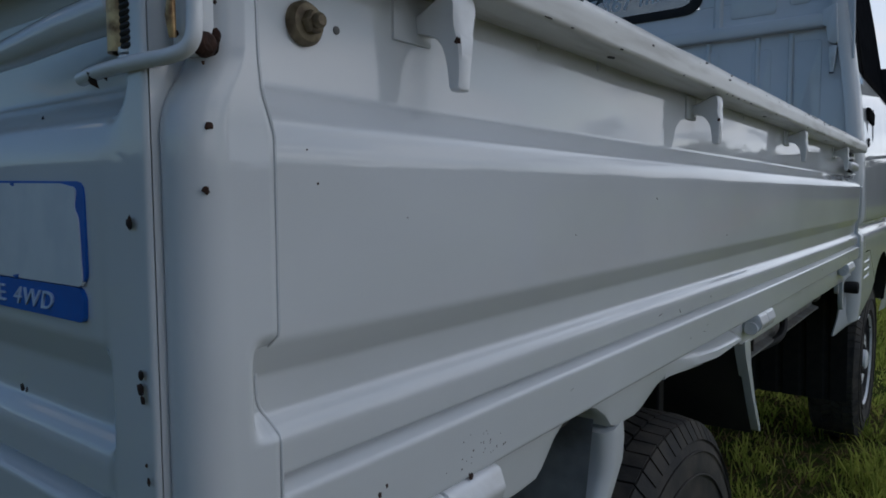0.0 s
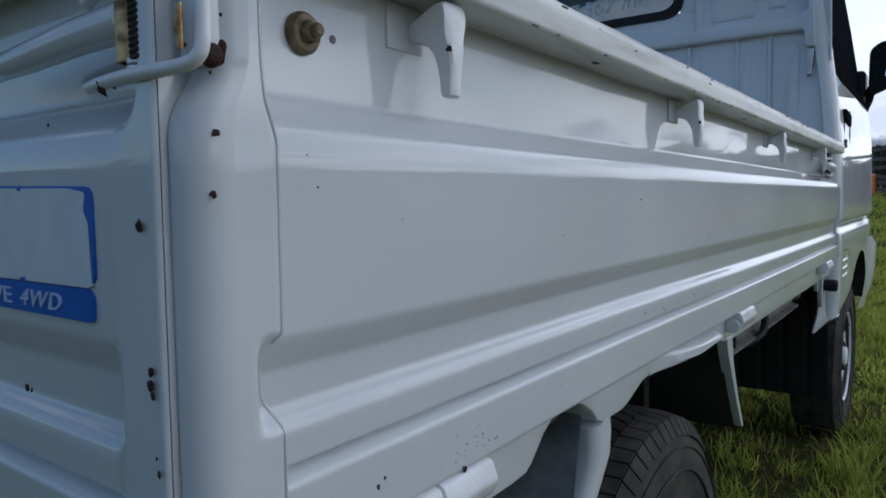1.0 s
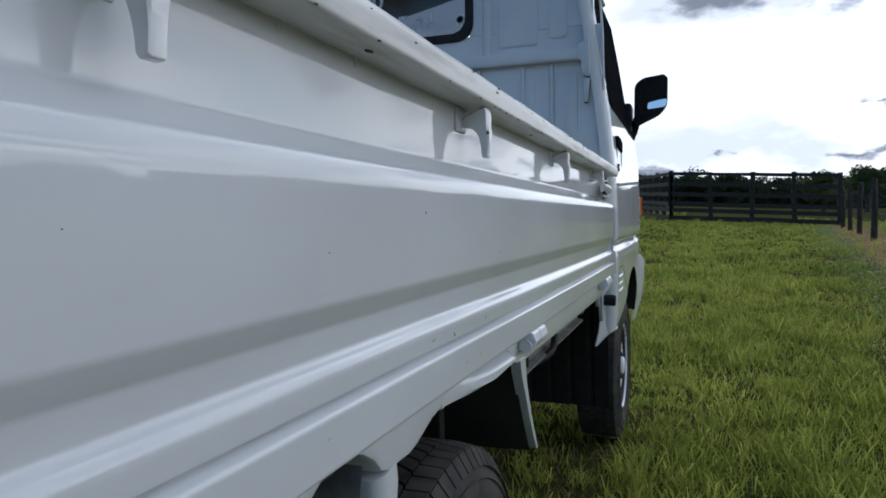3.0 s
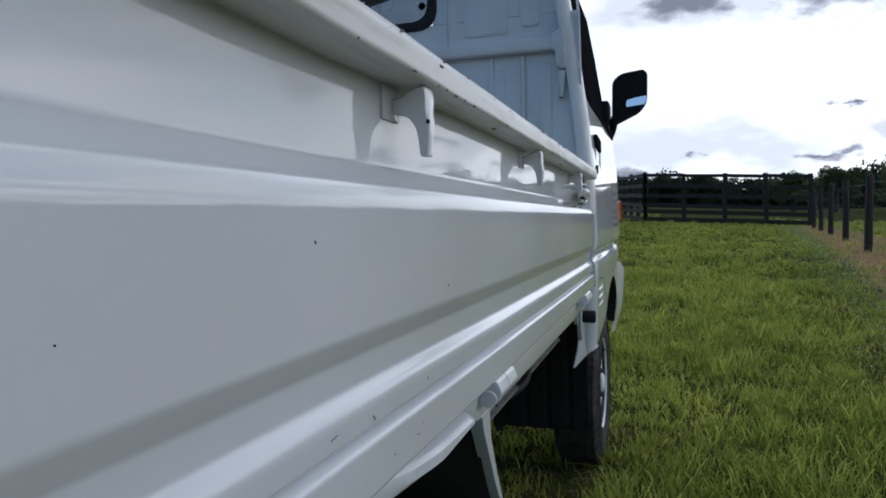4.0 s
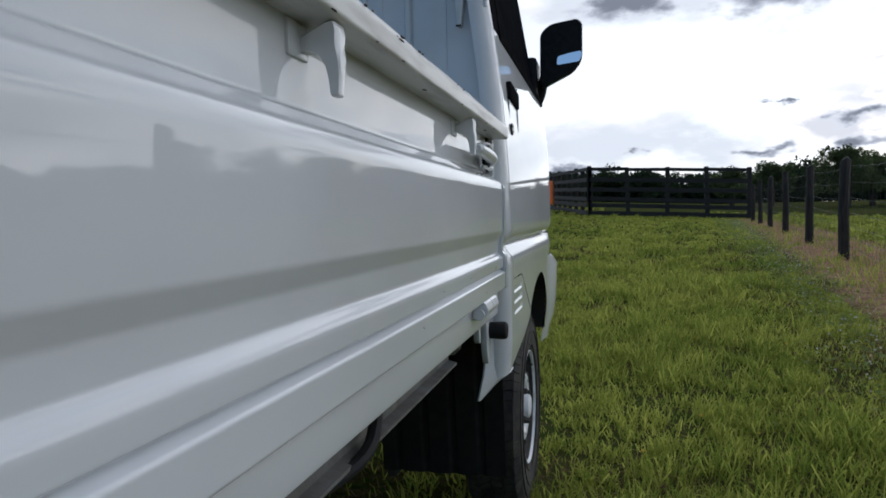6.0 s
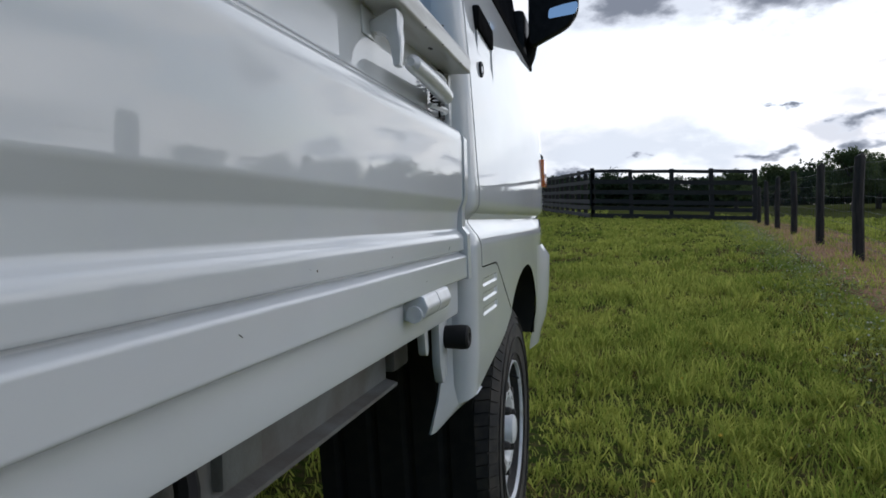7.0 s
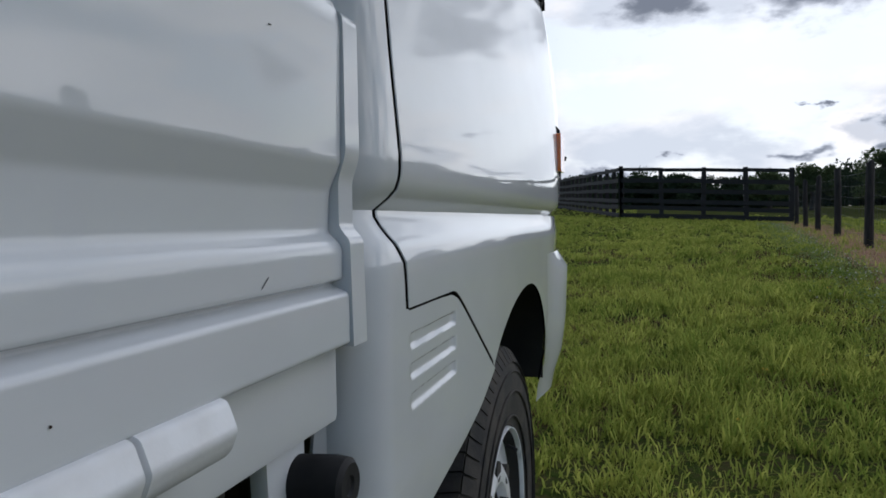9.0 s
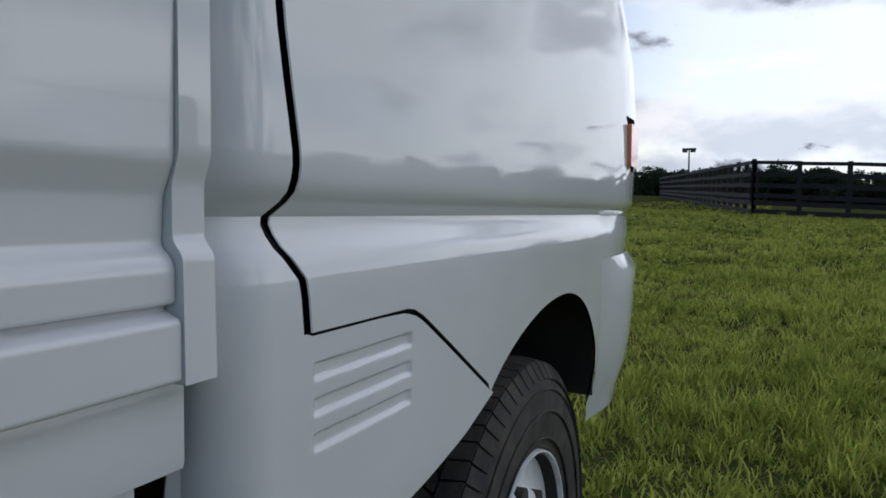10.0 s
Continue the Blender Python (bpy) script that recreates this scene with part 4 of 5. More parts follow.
            for f in ((1, 3, 7, 5), (0, 1, 5, 4), (2, 3, 7, 6), (0, 1, 3, 2), (4, 5, 7, 6)):
                tread.faces.new([vs[i] for i in f])
    part("tread", tread, tyre_rubber, wheel, smooth=False)
    for k in range(4):
        a = 2 * math.pi * (k + 0.3) / 4
        part("wheel_nut", lathe([(X(0.026), 0.010), (X(0.012), 0.009), (X(0.008), 0.006), (X(0.008), 0.001)], (x_out, y + cos(a) * 0.052, z + sin(a) * 0.052), "x", 6), dark_under, wheel, smooth=False)
    for k in range(8):
        a = 2 * math.pi * k / 8
        part("vent_hole", lathe([(X(0.050), 0.0140), (X(0.0165), 0.0150), (X(0.0165), 0.001)], (x_out, y + cos(a) * 0.090, z + sin(a) * 0.090), "x", 14), dark_under, wheel)
    part("hub_cap", lathe([(X(0.026), 0.034), (X(0.006), 0.031), (X(0.002), 0.024), (X(0.001), 0.001)], (x_out, y, z), "x", 24), steel_rim, wheel)
    part("valve", tube([(x_out + X(0.022), y + 0.09, z + 0.10), (x_out + X(0.005), y + 0.085, z + 0.095)], 0.003, 6), rubber, wheel)


build_wheel(-0.006, 0.690, 0.290)
build_wheel(0.008, 2.546, 0.292)
build_wheel(2 * WIDE + 0.006, 0.690, 0.290, -1)
build_wheel(2 * WIDE - 0.008, 2.546, 0.292, -1)

# ---- cab
def cab_x(y, z):
    """The outer skin of the cab's side."""
    x = interp(z, ((0.44, 0.012), (0.50, 0.030), (0.56, 0.0365), (0.722, 0.0375), (0.7345, 0.035), (0.7535, 0.0215), (0.758, 0.0205), (0.764, 0.0270), (0.770, 0.0335), (0.777, 0.0363), (0.785, 0.0374), (0.795, 0.0376),
                   (0.81, 0.0372), (0.84, 0.0362), (0.90, 0.0338), (0.98, 0.0293), (1.08, 0.0210), (1.17, 0.010), (1.35, -0.016), (1.55, -0.048), (1.72, -0.085), (1.80, -0.13)))
    if 0.7225 < z < 0.757:      # the ledge runs out towards the front
        t = fade(y, 2.80, 2.84)
        x = x * (1 - t) + interp(z, ((0.7225, 0.0375), (0.757, 0.030))) * t
    r = 0.036
    if y < 1.951 + r:
        d = r - (y - 1.951)
        x -= r - math.sqrt(max(0, r * r - d * d))
    front = interp(z, ((0.4, 2.72), (0.70, 2.80), (0.78, 2.86), (0.90, 2.91), (1.05, 2.92), (1.2, 2.86), (1.8, 2.5)))
    if y > front:
        x -= 0.34 * (y - front) ** 2
    return x


def shut_y(z):
    return interp(z, ((0.690, 2.0215), (0.72, 2.018), (0.735, 2.006), (0.744, 2.001), (0.755, 2.003), (0.768, 2.010), (0.79, 2.0115), (0.82, 2.007), (0.85, 2.002), (0.90, 1.9985), (1.0, 1.997), (1.2, 1.997), (1.8, 2.02)))


ARCH = [(2.285, 0.40), (2.299, 0.580)] + [(p.x, p.y) for p in smooth_path([(2.300, 0.585, 0), (2.34, 0.609, 0), (2.40, 0.633, 0), (2.47, 0.650, 0), (2.54, 0.657, 0), (2.60, 0.653, 0), (2.655, 0.636, 0), (2.70, 0.606, 0), (2.733, 0.565, 0), (2.753, 0.520, 0), (2.762, 0.470, 0)], 6)] + [(2.763, 0.30)]


def arch_z(y):
    return interp(y, ARCH)


ZS = [0.690, 0.70, 0.712, 0.722, 0.7235, 0.729, 0.735, 0.741, 0.7475, 0.7535, 0.756, 0.758, 0.761, 0.766, 0.772, 0.779, 0.786, 0.795, 0.81, 0.83, 0.86, 0.90, 0.94, 0.98, 1.02, 1.06, 1.10, 1.14, 1.165]
GAP = 0.0075
CORNER = [1 - cos(k * math.pi / 20) for k in range(11)]      # even steps round the corner
cab = part("cab", grid([(0.6 * c) ** (1 / 1.4) for c in CORNER] + [0.78, 0.88, 0.95, 1.0], ZS + [1.2, 1.3, 1.4, 1.5, 1.6, 1.7, 1.8], lambda u, z: (cab_x(1.951 + (shut_y(max(z, 0.69)) - GAP - 1.951) * u ** 1.4, z) if not (z < 0.69 and u > 0.99) else cab_x(shut_y(0.69) - GAP, z), 1.951 + (shut_y(max(z, 0.69)) - GAP - 1.951) * u ** 1.4, z)),
           paint, truck, "white cab body", 30)
# sheet added behind the shut lines, its dark colour standing for the gaps' shade
part("gap_shade_sheet", grid(spaced(1.97, 3.0, 20), [0.60, 0.68, 0.74, 0.8, 0.9, 1.0, 1.1, 1.16], lambda y, z: (cab_x(max(y, 1.99), z) - 0.022, y, max(z, arch_z(y) + 0.02 if 2.29 < y < 2.76 else z))), dark_under, cab)


def diag(y):
    return interp(y, ((2.021, 0.6905), (2.10, 0.6905), (2.135, 0.6895), (2.155, 0.684), (2.175, 0.6725), (2.225, 0.642), (2.32, 0.583)))


def low_rear(y):
    return interp(y, ((1.951, 0.505), (1.985, 0.513), (2.07, 0.529), (2.18, 0.548), (2.25, 0.565), (2.312, 0.586)))


def panel_x(y, z):
    """The quarter panel with three pressed louvres."""
    x = cab_x(y, z)
    u = (y - 2.025) / 0.119
    if -0.02 < u < 1.02:
        for z0 in (0.664, 0.6425, 0.621):
            d = z - (z0 - 0.004)
            if -0.0005 < d < 0.0125:
                e = min(1, (u + 0.02) / 0.04, (1.02 - u) / 0.04)
                x -= 0.0030 * max(0, e) * fade(d, -0.0005, 0.0036) * (1 - fade(d, 0.0098, 0.0125))
    return x


panel_zs = sorted(set([round(v, 4) for v in spaced(0.0, 1.0, 10)] + [round(v, 4) for v in spaced(0.30, 1.0, 90)]))


def quarter(y, v):
    lo, hi = low_rear(y), 0.690 if y < 2.0195 else diag(y) - 0.0024
    if y < 2.16:
        z = lo + (hi - lo) * v
    else:
        z = lo + (max(hi, lo + 0.001) - lo) * v
    return (panel_x(y, z), y, z)


part("quarter_panel", grid([1.951 + 0.036 * c for c in CORNER] + [1.990] + spaced(1.992, 2.0165, 5) + [2.0168] + spaced(2.0222, 2.0258, 4) + spaced(2.03, 2.14, 14) + spaced(2.1432, 2.147, 4) + spaced(2.152, 2.312, 18), panel_zs, quarter), paint, cab,
     "white corner panel with three louvres", 22)
# lower return that curls under the corner
skirt = [((0.0065, 1.952, 0.64), (0.000, 1.9500, 0.64)), ((0.0065, 1.952, 0.575), (-0.004, 1.944, 0.575)), ((0.0070, 1.953, 0.535), (-0.010, 1.930, 0.515)), ((0.0120, 1.956, 0.507), (-0.018, 1.916, 0.472)),
         ((0.0200, 1.966, 0.5085), (-0.016, 1.936, 0.470)), ((0.0330, 1.985, 0.5125), (-0.006, 1.972, 0.484)), ((0.0350, 2.01, 0.5165), (0.010, 2.005, 0.500))]
part("corner_skirt", loft([[a, b_, (b_[0] - 0.003, b_[1] + 0.002, b_[2] + 0.001), (a[0] - 0.003, a[1] + 0.002, a[2] + 0.001)] for a, b_ in skirt]), paint, cab, angle=50)
part("cab_corner", grid(spaced(0, 1, 4), spaced(0.50, 0.95, 6), lambda u, z: (0.002 - (0.006 if z < 0.66 else 0.03) * u, 1.9515, z)), paint, cab)

# door: upper field, and the part in front of the quarter panel
door = part("door", grid([0, 0.0009, 0.006, 0.015, 0.05, 0.12] + spaced(0.2, 1, 22), ZS, lambda u, z: (cab_x(shut_y(z) + (2.95 - shut_y(z)) * u, z) - (0.0008 if u == 0 else 0), shut_y(z) + (2.95 - shut_y(z)) * u, z)), paint, truck,
            "white cab door with a pressed waist ledge", 30)
front_ys = spaced(2.135, 2.30, 12) + spaced(2.305, 2.70, 40) + spaced(2.705, 2.763, 24)


def door_low(y, v):
    lo = diag(y) + 0.0024 if y < 2.302 else arch_z(y)
    lo = max(lo, 0.45)
    z = lo + (0.690 - lo) * v
    if y <= 2.136:
        z = 0.6905
    return (cab_x(y, z), y, z)


part("door_foot", grid(front_ys, spaced(0, 1, 6), door_low), paint, door)
part("front_fender", grid(spaced(2.763, 3.14, 14), [0.425, 0.46, 0.5, 0.54, 0.58, 0.62, 0.66, 0.690], lambda y, z: (cab_x(y, z) + 0.024 * fade(y, 2.763, 2.93) * fade(z, 0.695, 0.675), y + (0.02 if y < 2.77 and z < 0.45 else 0), z)), paint, cab, "white front corner")
part("fender_upper", grid(spaced(2.951, 3.14, 8), ZS, lambda y, z: (cab_x(y, z), y, z)), paint, cab)
# arch edge and liner
edge = [(y, arch_z(y)) for y in spaced(2.302, 2.762, 44)]
part("arch_return", loft([[(cab_x(y, z) - a, y, z + b_) for a, b_ in ((0, 0), (0.0005, 0.0015), (0.003, 0.0015), (0.003, 0.0))] for y, z in edge], caps=False), trim_black, cab)
part("wheel_liner", grid([(y, z) for y, z in edge], (0.0031, 0.15, 0.30), lambda p, d: (cab_x(p[0], max(p[1], 0.5)) - d, p[0], p[1] + 0.004)), dark_under, cab, "black arch liner")
part("liner_wall", box(-0.30, -0.28, 2.22, 2.88, 0.2, 0.7), dark_under, cab)
# shut line: a dark bead, blackened to paint in the shade of the gap
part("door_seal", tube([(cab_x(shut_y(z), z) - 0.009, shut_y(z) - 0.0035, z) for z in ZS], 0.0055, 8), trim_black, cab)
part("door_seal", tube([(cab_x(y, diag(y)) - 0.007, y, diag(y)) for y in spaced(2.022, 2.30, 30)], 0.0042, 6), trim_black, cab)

# handle dish, pull and key hole
hx = cab_x(2.13, 1.03)
dish = part("handle_dish", loft([[(hx + d - 0.001, 2.125 + (yy - 2.125) * s, 1.022 + (zz - 1.022) * s) for yy, zz in [tuple(p) for p in rounded([(2.075, 0.965), (2.19, 0.965), (2.205, 0.99), (2.185, 1.085), (2.075, 1.085)], 0.02, 5, True)]] for s, d in ((1.0, 0.0025), (0.96, 0.003), (0.90, -0.002))], caps=True), paint, door, "pressed handle dish")
part("dish_rim", tube([(hx + 0.0015, p[0], p[1]) for p in rounded([(2.075, 0.965), (2.19, 0.965), (2.205, 0.99), (2.185, 1.085)], 0.02, 5)], 0.0022, 6), paint, dish)
part("door_pull", prism([tuple(p) for p in rounded([(2.07, 1.045), (2.20, 1.040), (2.20, 1.075), (2.07, 1.082)], 0.008, 3, True)], "x", hx - 0.006, hx + 0.006, 0.003), trim_black, dish, "black pull handle")
part("key_lock", lathe([(-0.002, 0.012), (0.005, 0.012), (0.0065, 0.010), (0.0062, 0.007), (0.004, 0.006), (0.004, 0.0005)], (hx + 0.001, 2.083, 0.986), "x", 24), plastic, dish, "black and chrome key lock")
part("key_slot", lathe([(0.0045, 0.0055), (0.0060, 0.0050), (0.0060, 0.0005)], (hx + 0.001, 2.083, 0.986), "x", 16), steel_rim, dish)

# side window: glass with black seal, pillars, roof
part("side_window", grid(spaced(2.10, 2.90, 8), [1.166, 1.3, 1.45, 1.60], lambda y, z: (cab_x(min(y, 2.6), z) - 0.012, y + (0.10 - 0.0) * (z - 1.166) * (1 if y < 2.4 else -1.6 if y > 2.7 else 0), z)), tinted, door, "dark door glass")
part("window_seal", loft([[(cab_x(min(y, 2.7), 1.165) + a, y, 1.165 + b_) for a, b_ in ((-0.014, -0.004), (0.003, -0.004), (0.003, 0.012), (-0.014, 0.014))] for y in spaced(2.06, 2.95, 12)]), trim_black, door)
part("window_post", loft([[(cab_x(min(y, 2.6), z) + a, y + b_ + (z - 1.166) * 0.08, z) for a, b_ in ((0.002, -0.014), (0.002, 0.014), (-0.014, 0.014), (-0.014, -0.014))] for y, z in ((2.085, 1.165), (2.085, 1.35), (2.085, 1.62))]), trim_black, door)
part("rear_pillar", grid(spaced(0, 1, 6), [1.166, 1.3, 1.45, 1.6, 1.7, 1.8], lambda u, z: (cab_x(shut_y(z) + (0.075 + 0.08 * (z - 1.166)) * u, z), shut_y(z) + (0.075 + 0.08 * (z - 1.166)) * u, z)), trim_black, door)
part("front_pillar", tube([(cab_x(2.6, 1.17) - 0.035, 2.98, 1.16), (cab_x(2.6, 1.4) - 0.05, 2.86, 1.4), (cab_x(2.5, 1.62) - 0.06, 2.70, 1.66)], 0.026, 10), trim_black, cab)
part("front_pillar", tube([(2 * WIDE - cab_x(2.6, 1.17) + 0.035, 2.98, 1.16), (2 * WIDE - cab_x(2.6, 1.4) + 0.05, 2.86, 1.4), (2 * WIDE - cab_x(2.5, 1.62) + 0.06, 2.70, 1.66)], 0.026, 10), trim_black, cab)
part("roof", loft([[(WIDE + s * w, y, z) for s, w, z in ((-1, 0.60, 1.66), (-1, 0.55, 1.78), (-1, 0.40, 1.815), (0, 0, 1.83), (1, 0.40, 1.815), (1, 0.55, 1.78), (1, 0.60, 1.66), (1, 0.56, 1.64), (0, 0, 1.76), (-1, 0.56, 1.64))] for y in (1.975, 2.1, 2.4, 2.72)], caps=True), paint, cab)
part("windscreen", grid((-1.22, -0.14), (0, 1), lambda x, v: (x, 3.06 - 0.36 * v, 1.15 + 0.52 * v)), clear_glass, cab, "clear windscreen").visible_shadow = False
part("front_panel", box(-1.30, -0.06, 3.06, 3.14, 0.45, 1.14, 0.03, 3), paint, cab)
part("far_side", box(2 * WIDE - 0.035, 2 * WIDE - 0.0, 1.96, 3.08, 0.50, 1.16, 0.012), paint, cab)
part("far_pillar", box(2 * WIDE + 0.02, 2 * WIDE + 0.06, 1.97, 2.06, 1.16, 1.75, 0.01), paint, cab)
part("dashboard", box(-1.28, -0.08, 2.78, 3.04, 0.85, 1.10, 0.04, 3), plastic, cab)
for x in (-1.05, -0.33):
    part("seat_back", box(x - 0.22, x + 0.22, 2.02, 2.12, 0.75, 1.33, 0.05, 3), seat_cloth, cab)

# back wall round the window, with pressed ribs
WX0, WX1, WZ0, WZ1 = -0.965, -0.400, 1.390, 1.70
wall = part("back_wall", box(-1.385, -0.004, 1.972, 1.990, 0.66, WZ0, 0.002), paint, cab, "white ribbed cab back")
part("wall_panel", box(-1.385, WX0, 1.972, 1.990, WZ0 + 0.0004, 1.78, 0.0), paint, wall)
part("wall_panel", box(WX1, -0.030, 1.972, 1.990, WZ0 + 0.0004, 1.78, 0.0), paint, wall)
part("wall_panel", box(WX0 + 0.0004, WX1 - 0.0004, 1.972, 1.990, WZ1, 1.78, 0.0), paint, wall)
part("guard_bar", box(-1.32, -0.066, 1.946, 1.9715, 1.288, 1.324, 0.006, 3), paint, wall, "white horizontal guard bar")
part("bar_bracket", prism([tuple(p) for p in rounded([(-0.072, 1.330), (-0.040, 1.345), (-0.034, 1.245), (-0.040, 1.238), (-0.058, 1.245), (-0.062, 1.285), (-0.072, 1.29)], 0.006, 3, True)], "y", 1.944, 1.9715, 0.003), paint, wall)
part("bar_bracket", prism([tuple(p) for p in rounded([(-0.056, 1.236), (-0.036, 1.236), (-0.040, 1.195), (-0.044, 1.165), (-0.052, 1.165), (-0.054, 1.20)], 0.004, 3, True)], "y", 1.950, 1.9715, 0.003), paint, wall)
# small dark block painted in as the shadow at the bracket's tip
part("hook_shadow", box(-0.053, -0.043, 1.9485, 1.9515, 1.1635, 1.1665), dark_under, wall)
for x in (-0.345, -0.37, -0.995, -0.235, -0.15):
    w = 0.014 if x in (-0.345, -0.995) else 0.008
    part("wall_rib", prism([tuple(p) for p in rounded([(x - w, 1.9725), (x - w * 0.5, 1.963), (x + w * 0.5, 1.963), (x + w, 1.9725)], 0.003, 3)], "z", 1.326 if w > 0.01 else 1.0, 1.76 if w > 0.01 else 1.284), paint, wall)
for x0, x1, z0, z1 in ((-0.31, -0.19, 1.345, 1.60), (-0.155, -0.105, 1.36, 1.52), (-0.25, -0.20, 1.02, 1.25), (-0.14, -0.075, 1.02, 1.26), (-0.60, -0.34, 1.02, 1.26), (-1.0, -0.70, 1.02, 1.26)):
    part("pressed_field", prism([tuple(p) for p in rounded([(x0, z0), (x1, z0), (x1, z1), (x0, z1)], 0.012, 3, True)], "y", 1.9685, 1.9725, 0.002), paint, wall)
part("corner_gutter", tube([(-0.026, 1.965, 1.72), (-0.014, 1.966, 1.50), (-0.004, 1.967, 1.38), (0.0, 1.967, 1.2)], 0.0035, 6), paint, wall)
back_window = part("back_window", prism([tuple(p) for p in rounded([(WX0 + 0.004, WZ0 + 0.004), (WX1 - 0.004, WZ0 + 0.004), (WX1 - 0.004, WZ1 - 0.004), (WX0 + 0.004, WZ1 - 0.004)], 0.05, 6, True)], "y", 1.977, 1.981), glass, truck, "dark rear window with hand-written price")
back_window.visible_shadow = False
o = rounded([(WX0 - 0.012, WZ0 - 0.012), (WX1 + 0.012, WZ0 - 0.012), (WX1 + 0.012, WZ1 + 0.012), (WX0 - 0.012, WZ1 + 0.012)], 0.06, 6, True)
i_ = rounded([(WX0 + 0.014, WZ0 + 0.014), (WX1 - 0.014, WZ0 + 0.014), (WX1 - 0.014, WZ1 - 0.014), (WX0 + 0.014, WZ1 - 0.014)], 0.05, 6, True)
part("window_rubber", loft([[(p[0], y, p[1]) for p in ring] for ring, y in ((o, 1.973), (o, 1.967), ([a * 0.5 + b_ * 0.5 for a, b_ in zip(o, i_)], 1.964), (i_, 1.968), (i_, 1.977))], caps=False), rubber, back_window, "black window rubber")
wturn = Matrix.Rotation(radians(90), 4, "X")
text_mesh("$6,000", 0.078, Matrix.Translation((-0.905, 1.9755, 1.497)) @ Matrix.Rotation(radians(-3), 4, "Y") @ wturn, chalk, "marker_writing", back_window, "pale hand-written price", space=1.02, weight=0.0014)
text_mesh("37,367 mi", 0.068, Matrix.Translation((-0.80, 1.9755, 1.420)) @ Matrix.Rotation(radians(-3), 4, "Y") @ wturn, chalk, "marker_writing", back_window, "pale hand-written mileage", shear=0.15, space=1.04, weight=0.0014)
for k in range(3):
    part("writing_bar", box(-0.86 + 0.075 * k, -0.81 + 0.075 * k, 1.9745, 1.9765, 1.585, 1.625), chalk, back_window)
part("round_mark", lathe([(0, 0.014), (0.001, 0.014), (0.001, 0.010), (0, 0.010)], (-0.432, 1.9745, 1.447), "y", 20), chalk, back_window)

# door mirror
mout = rounded([(0.016, 1.200), (0.118, 1.248), (0.146, 1.285), (0.147, 1.392), (0.132, 1.408), (0.05, 1.398), (0.018, 1.372)], [0.02, 0.02, 0.02, 0.02, 0.02, 0.03, 0.03], 5, True)
mc = Vector((0.085, 1.325))
mirror_ = part("door_mirror", loft([[(mc.x + (p[0] - mc.x) * s, y, mc.y + (p[1] - mc.y) * s) for p in mout] for y, s in ((2.850, 0.86), (2.850, 0.96), (2.856, 1.0), (2.885, 0.98), (2.915, 0.85), (2.925, 0.5))]), plastic, truck, "black door mirror on an arm", 40)
part("mirror_face", loft([[(mc.x + (p[0] - mc.x) * f, y, mc.y + (p[1] - mc.y) * f) for p in mout] for y, f in ((2.8497, 0.9), (2.8515, 0.86), (2.853, 0.3))]), plastic, mirror_)
part("mirror_glass", turned(prism([tuple(p) for p in rounded([(-0.030, -0.012), (0.022, -0.007), (0.028, 0.006), (0.026, 0.015), (0.0, 0.012), (-0.028, 0.006)], 0.005, 4, True)], "y", -0.001, 0.002), Matrix.Translation((0.108, 2.8478, 1.287)) @ Matrix.Rotation(radians(-4), 4, "X") @ Matrix.Diagonal((1.32, 1.0, 1.45, 1))), mirror_glass, mirror_, "small sky-blue mirror glass")
part("mirror_arm", tube(smooth_path([(0.034, 2.885, 1.25), (0.022, 2.89, 1.225), (0.012, 2.90, 1.19), (-0.006, 2.90, 1.15)]), 0.016, 10), plastic, mirror_)
part("mirror_foot", box(-0.03, 0.008, 2.84, 2.95, 1.15, 1.30, 0.012, 2), plastic, mirror_)
# amber side lamp at the front corner
lamp = part("side_lamp", loft([[(cab_x(3.0, 0.88) + dx, y, z) for y, z in [tuple(p) for p in rounded([(2.965, 0.846), (3.03, 0.846), (3.03, 0.922), (2.965, 0.922)], 0.006, 3, True)]] for dx in (-0.02, 0.005, 0.009)]), orange_lens, truck, "amber side marker lamp")
part("lamp_bezel", loft([[(cab_x(3.0, 0.88) + dx, y, z) for y, z in [tuple(p) for p in rounded([(2.958, 0.838), (3.038, 0.838), (3.038, 0.936), (2.958, 0.936)], 0.008, 3, True)]] for dx in (-0.025, 0.000)]), trim_black, lamp)

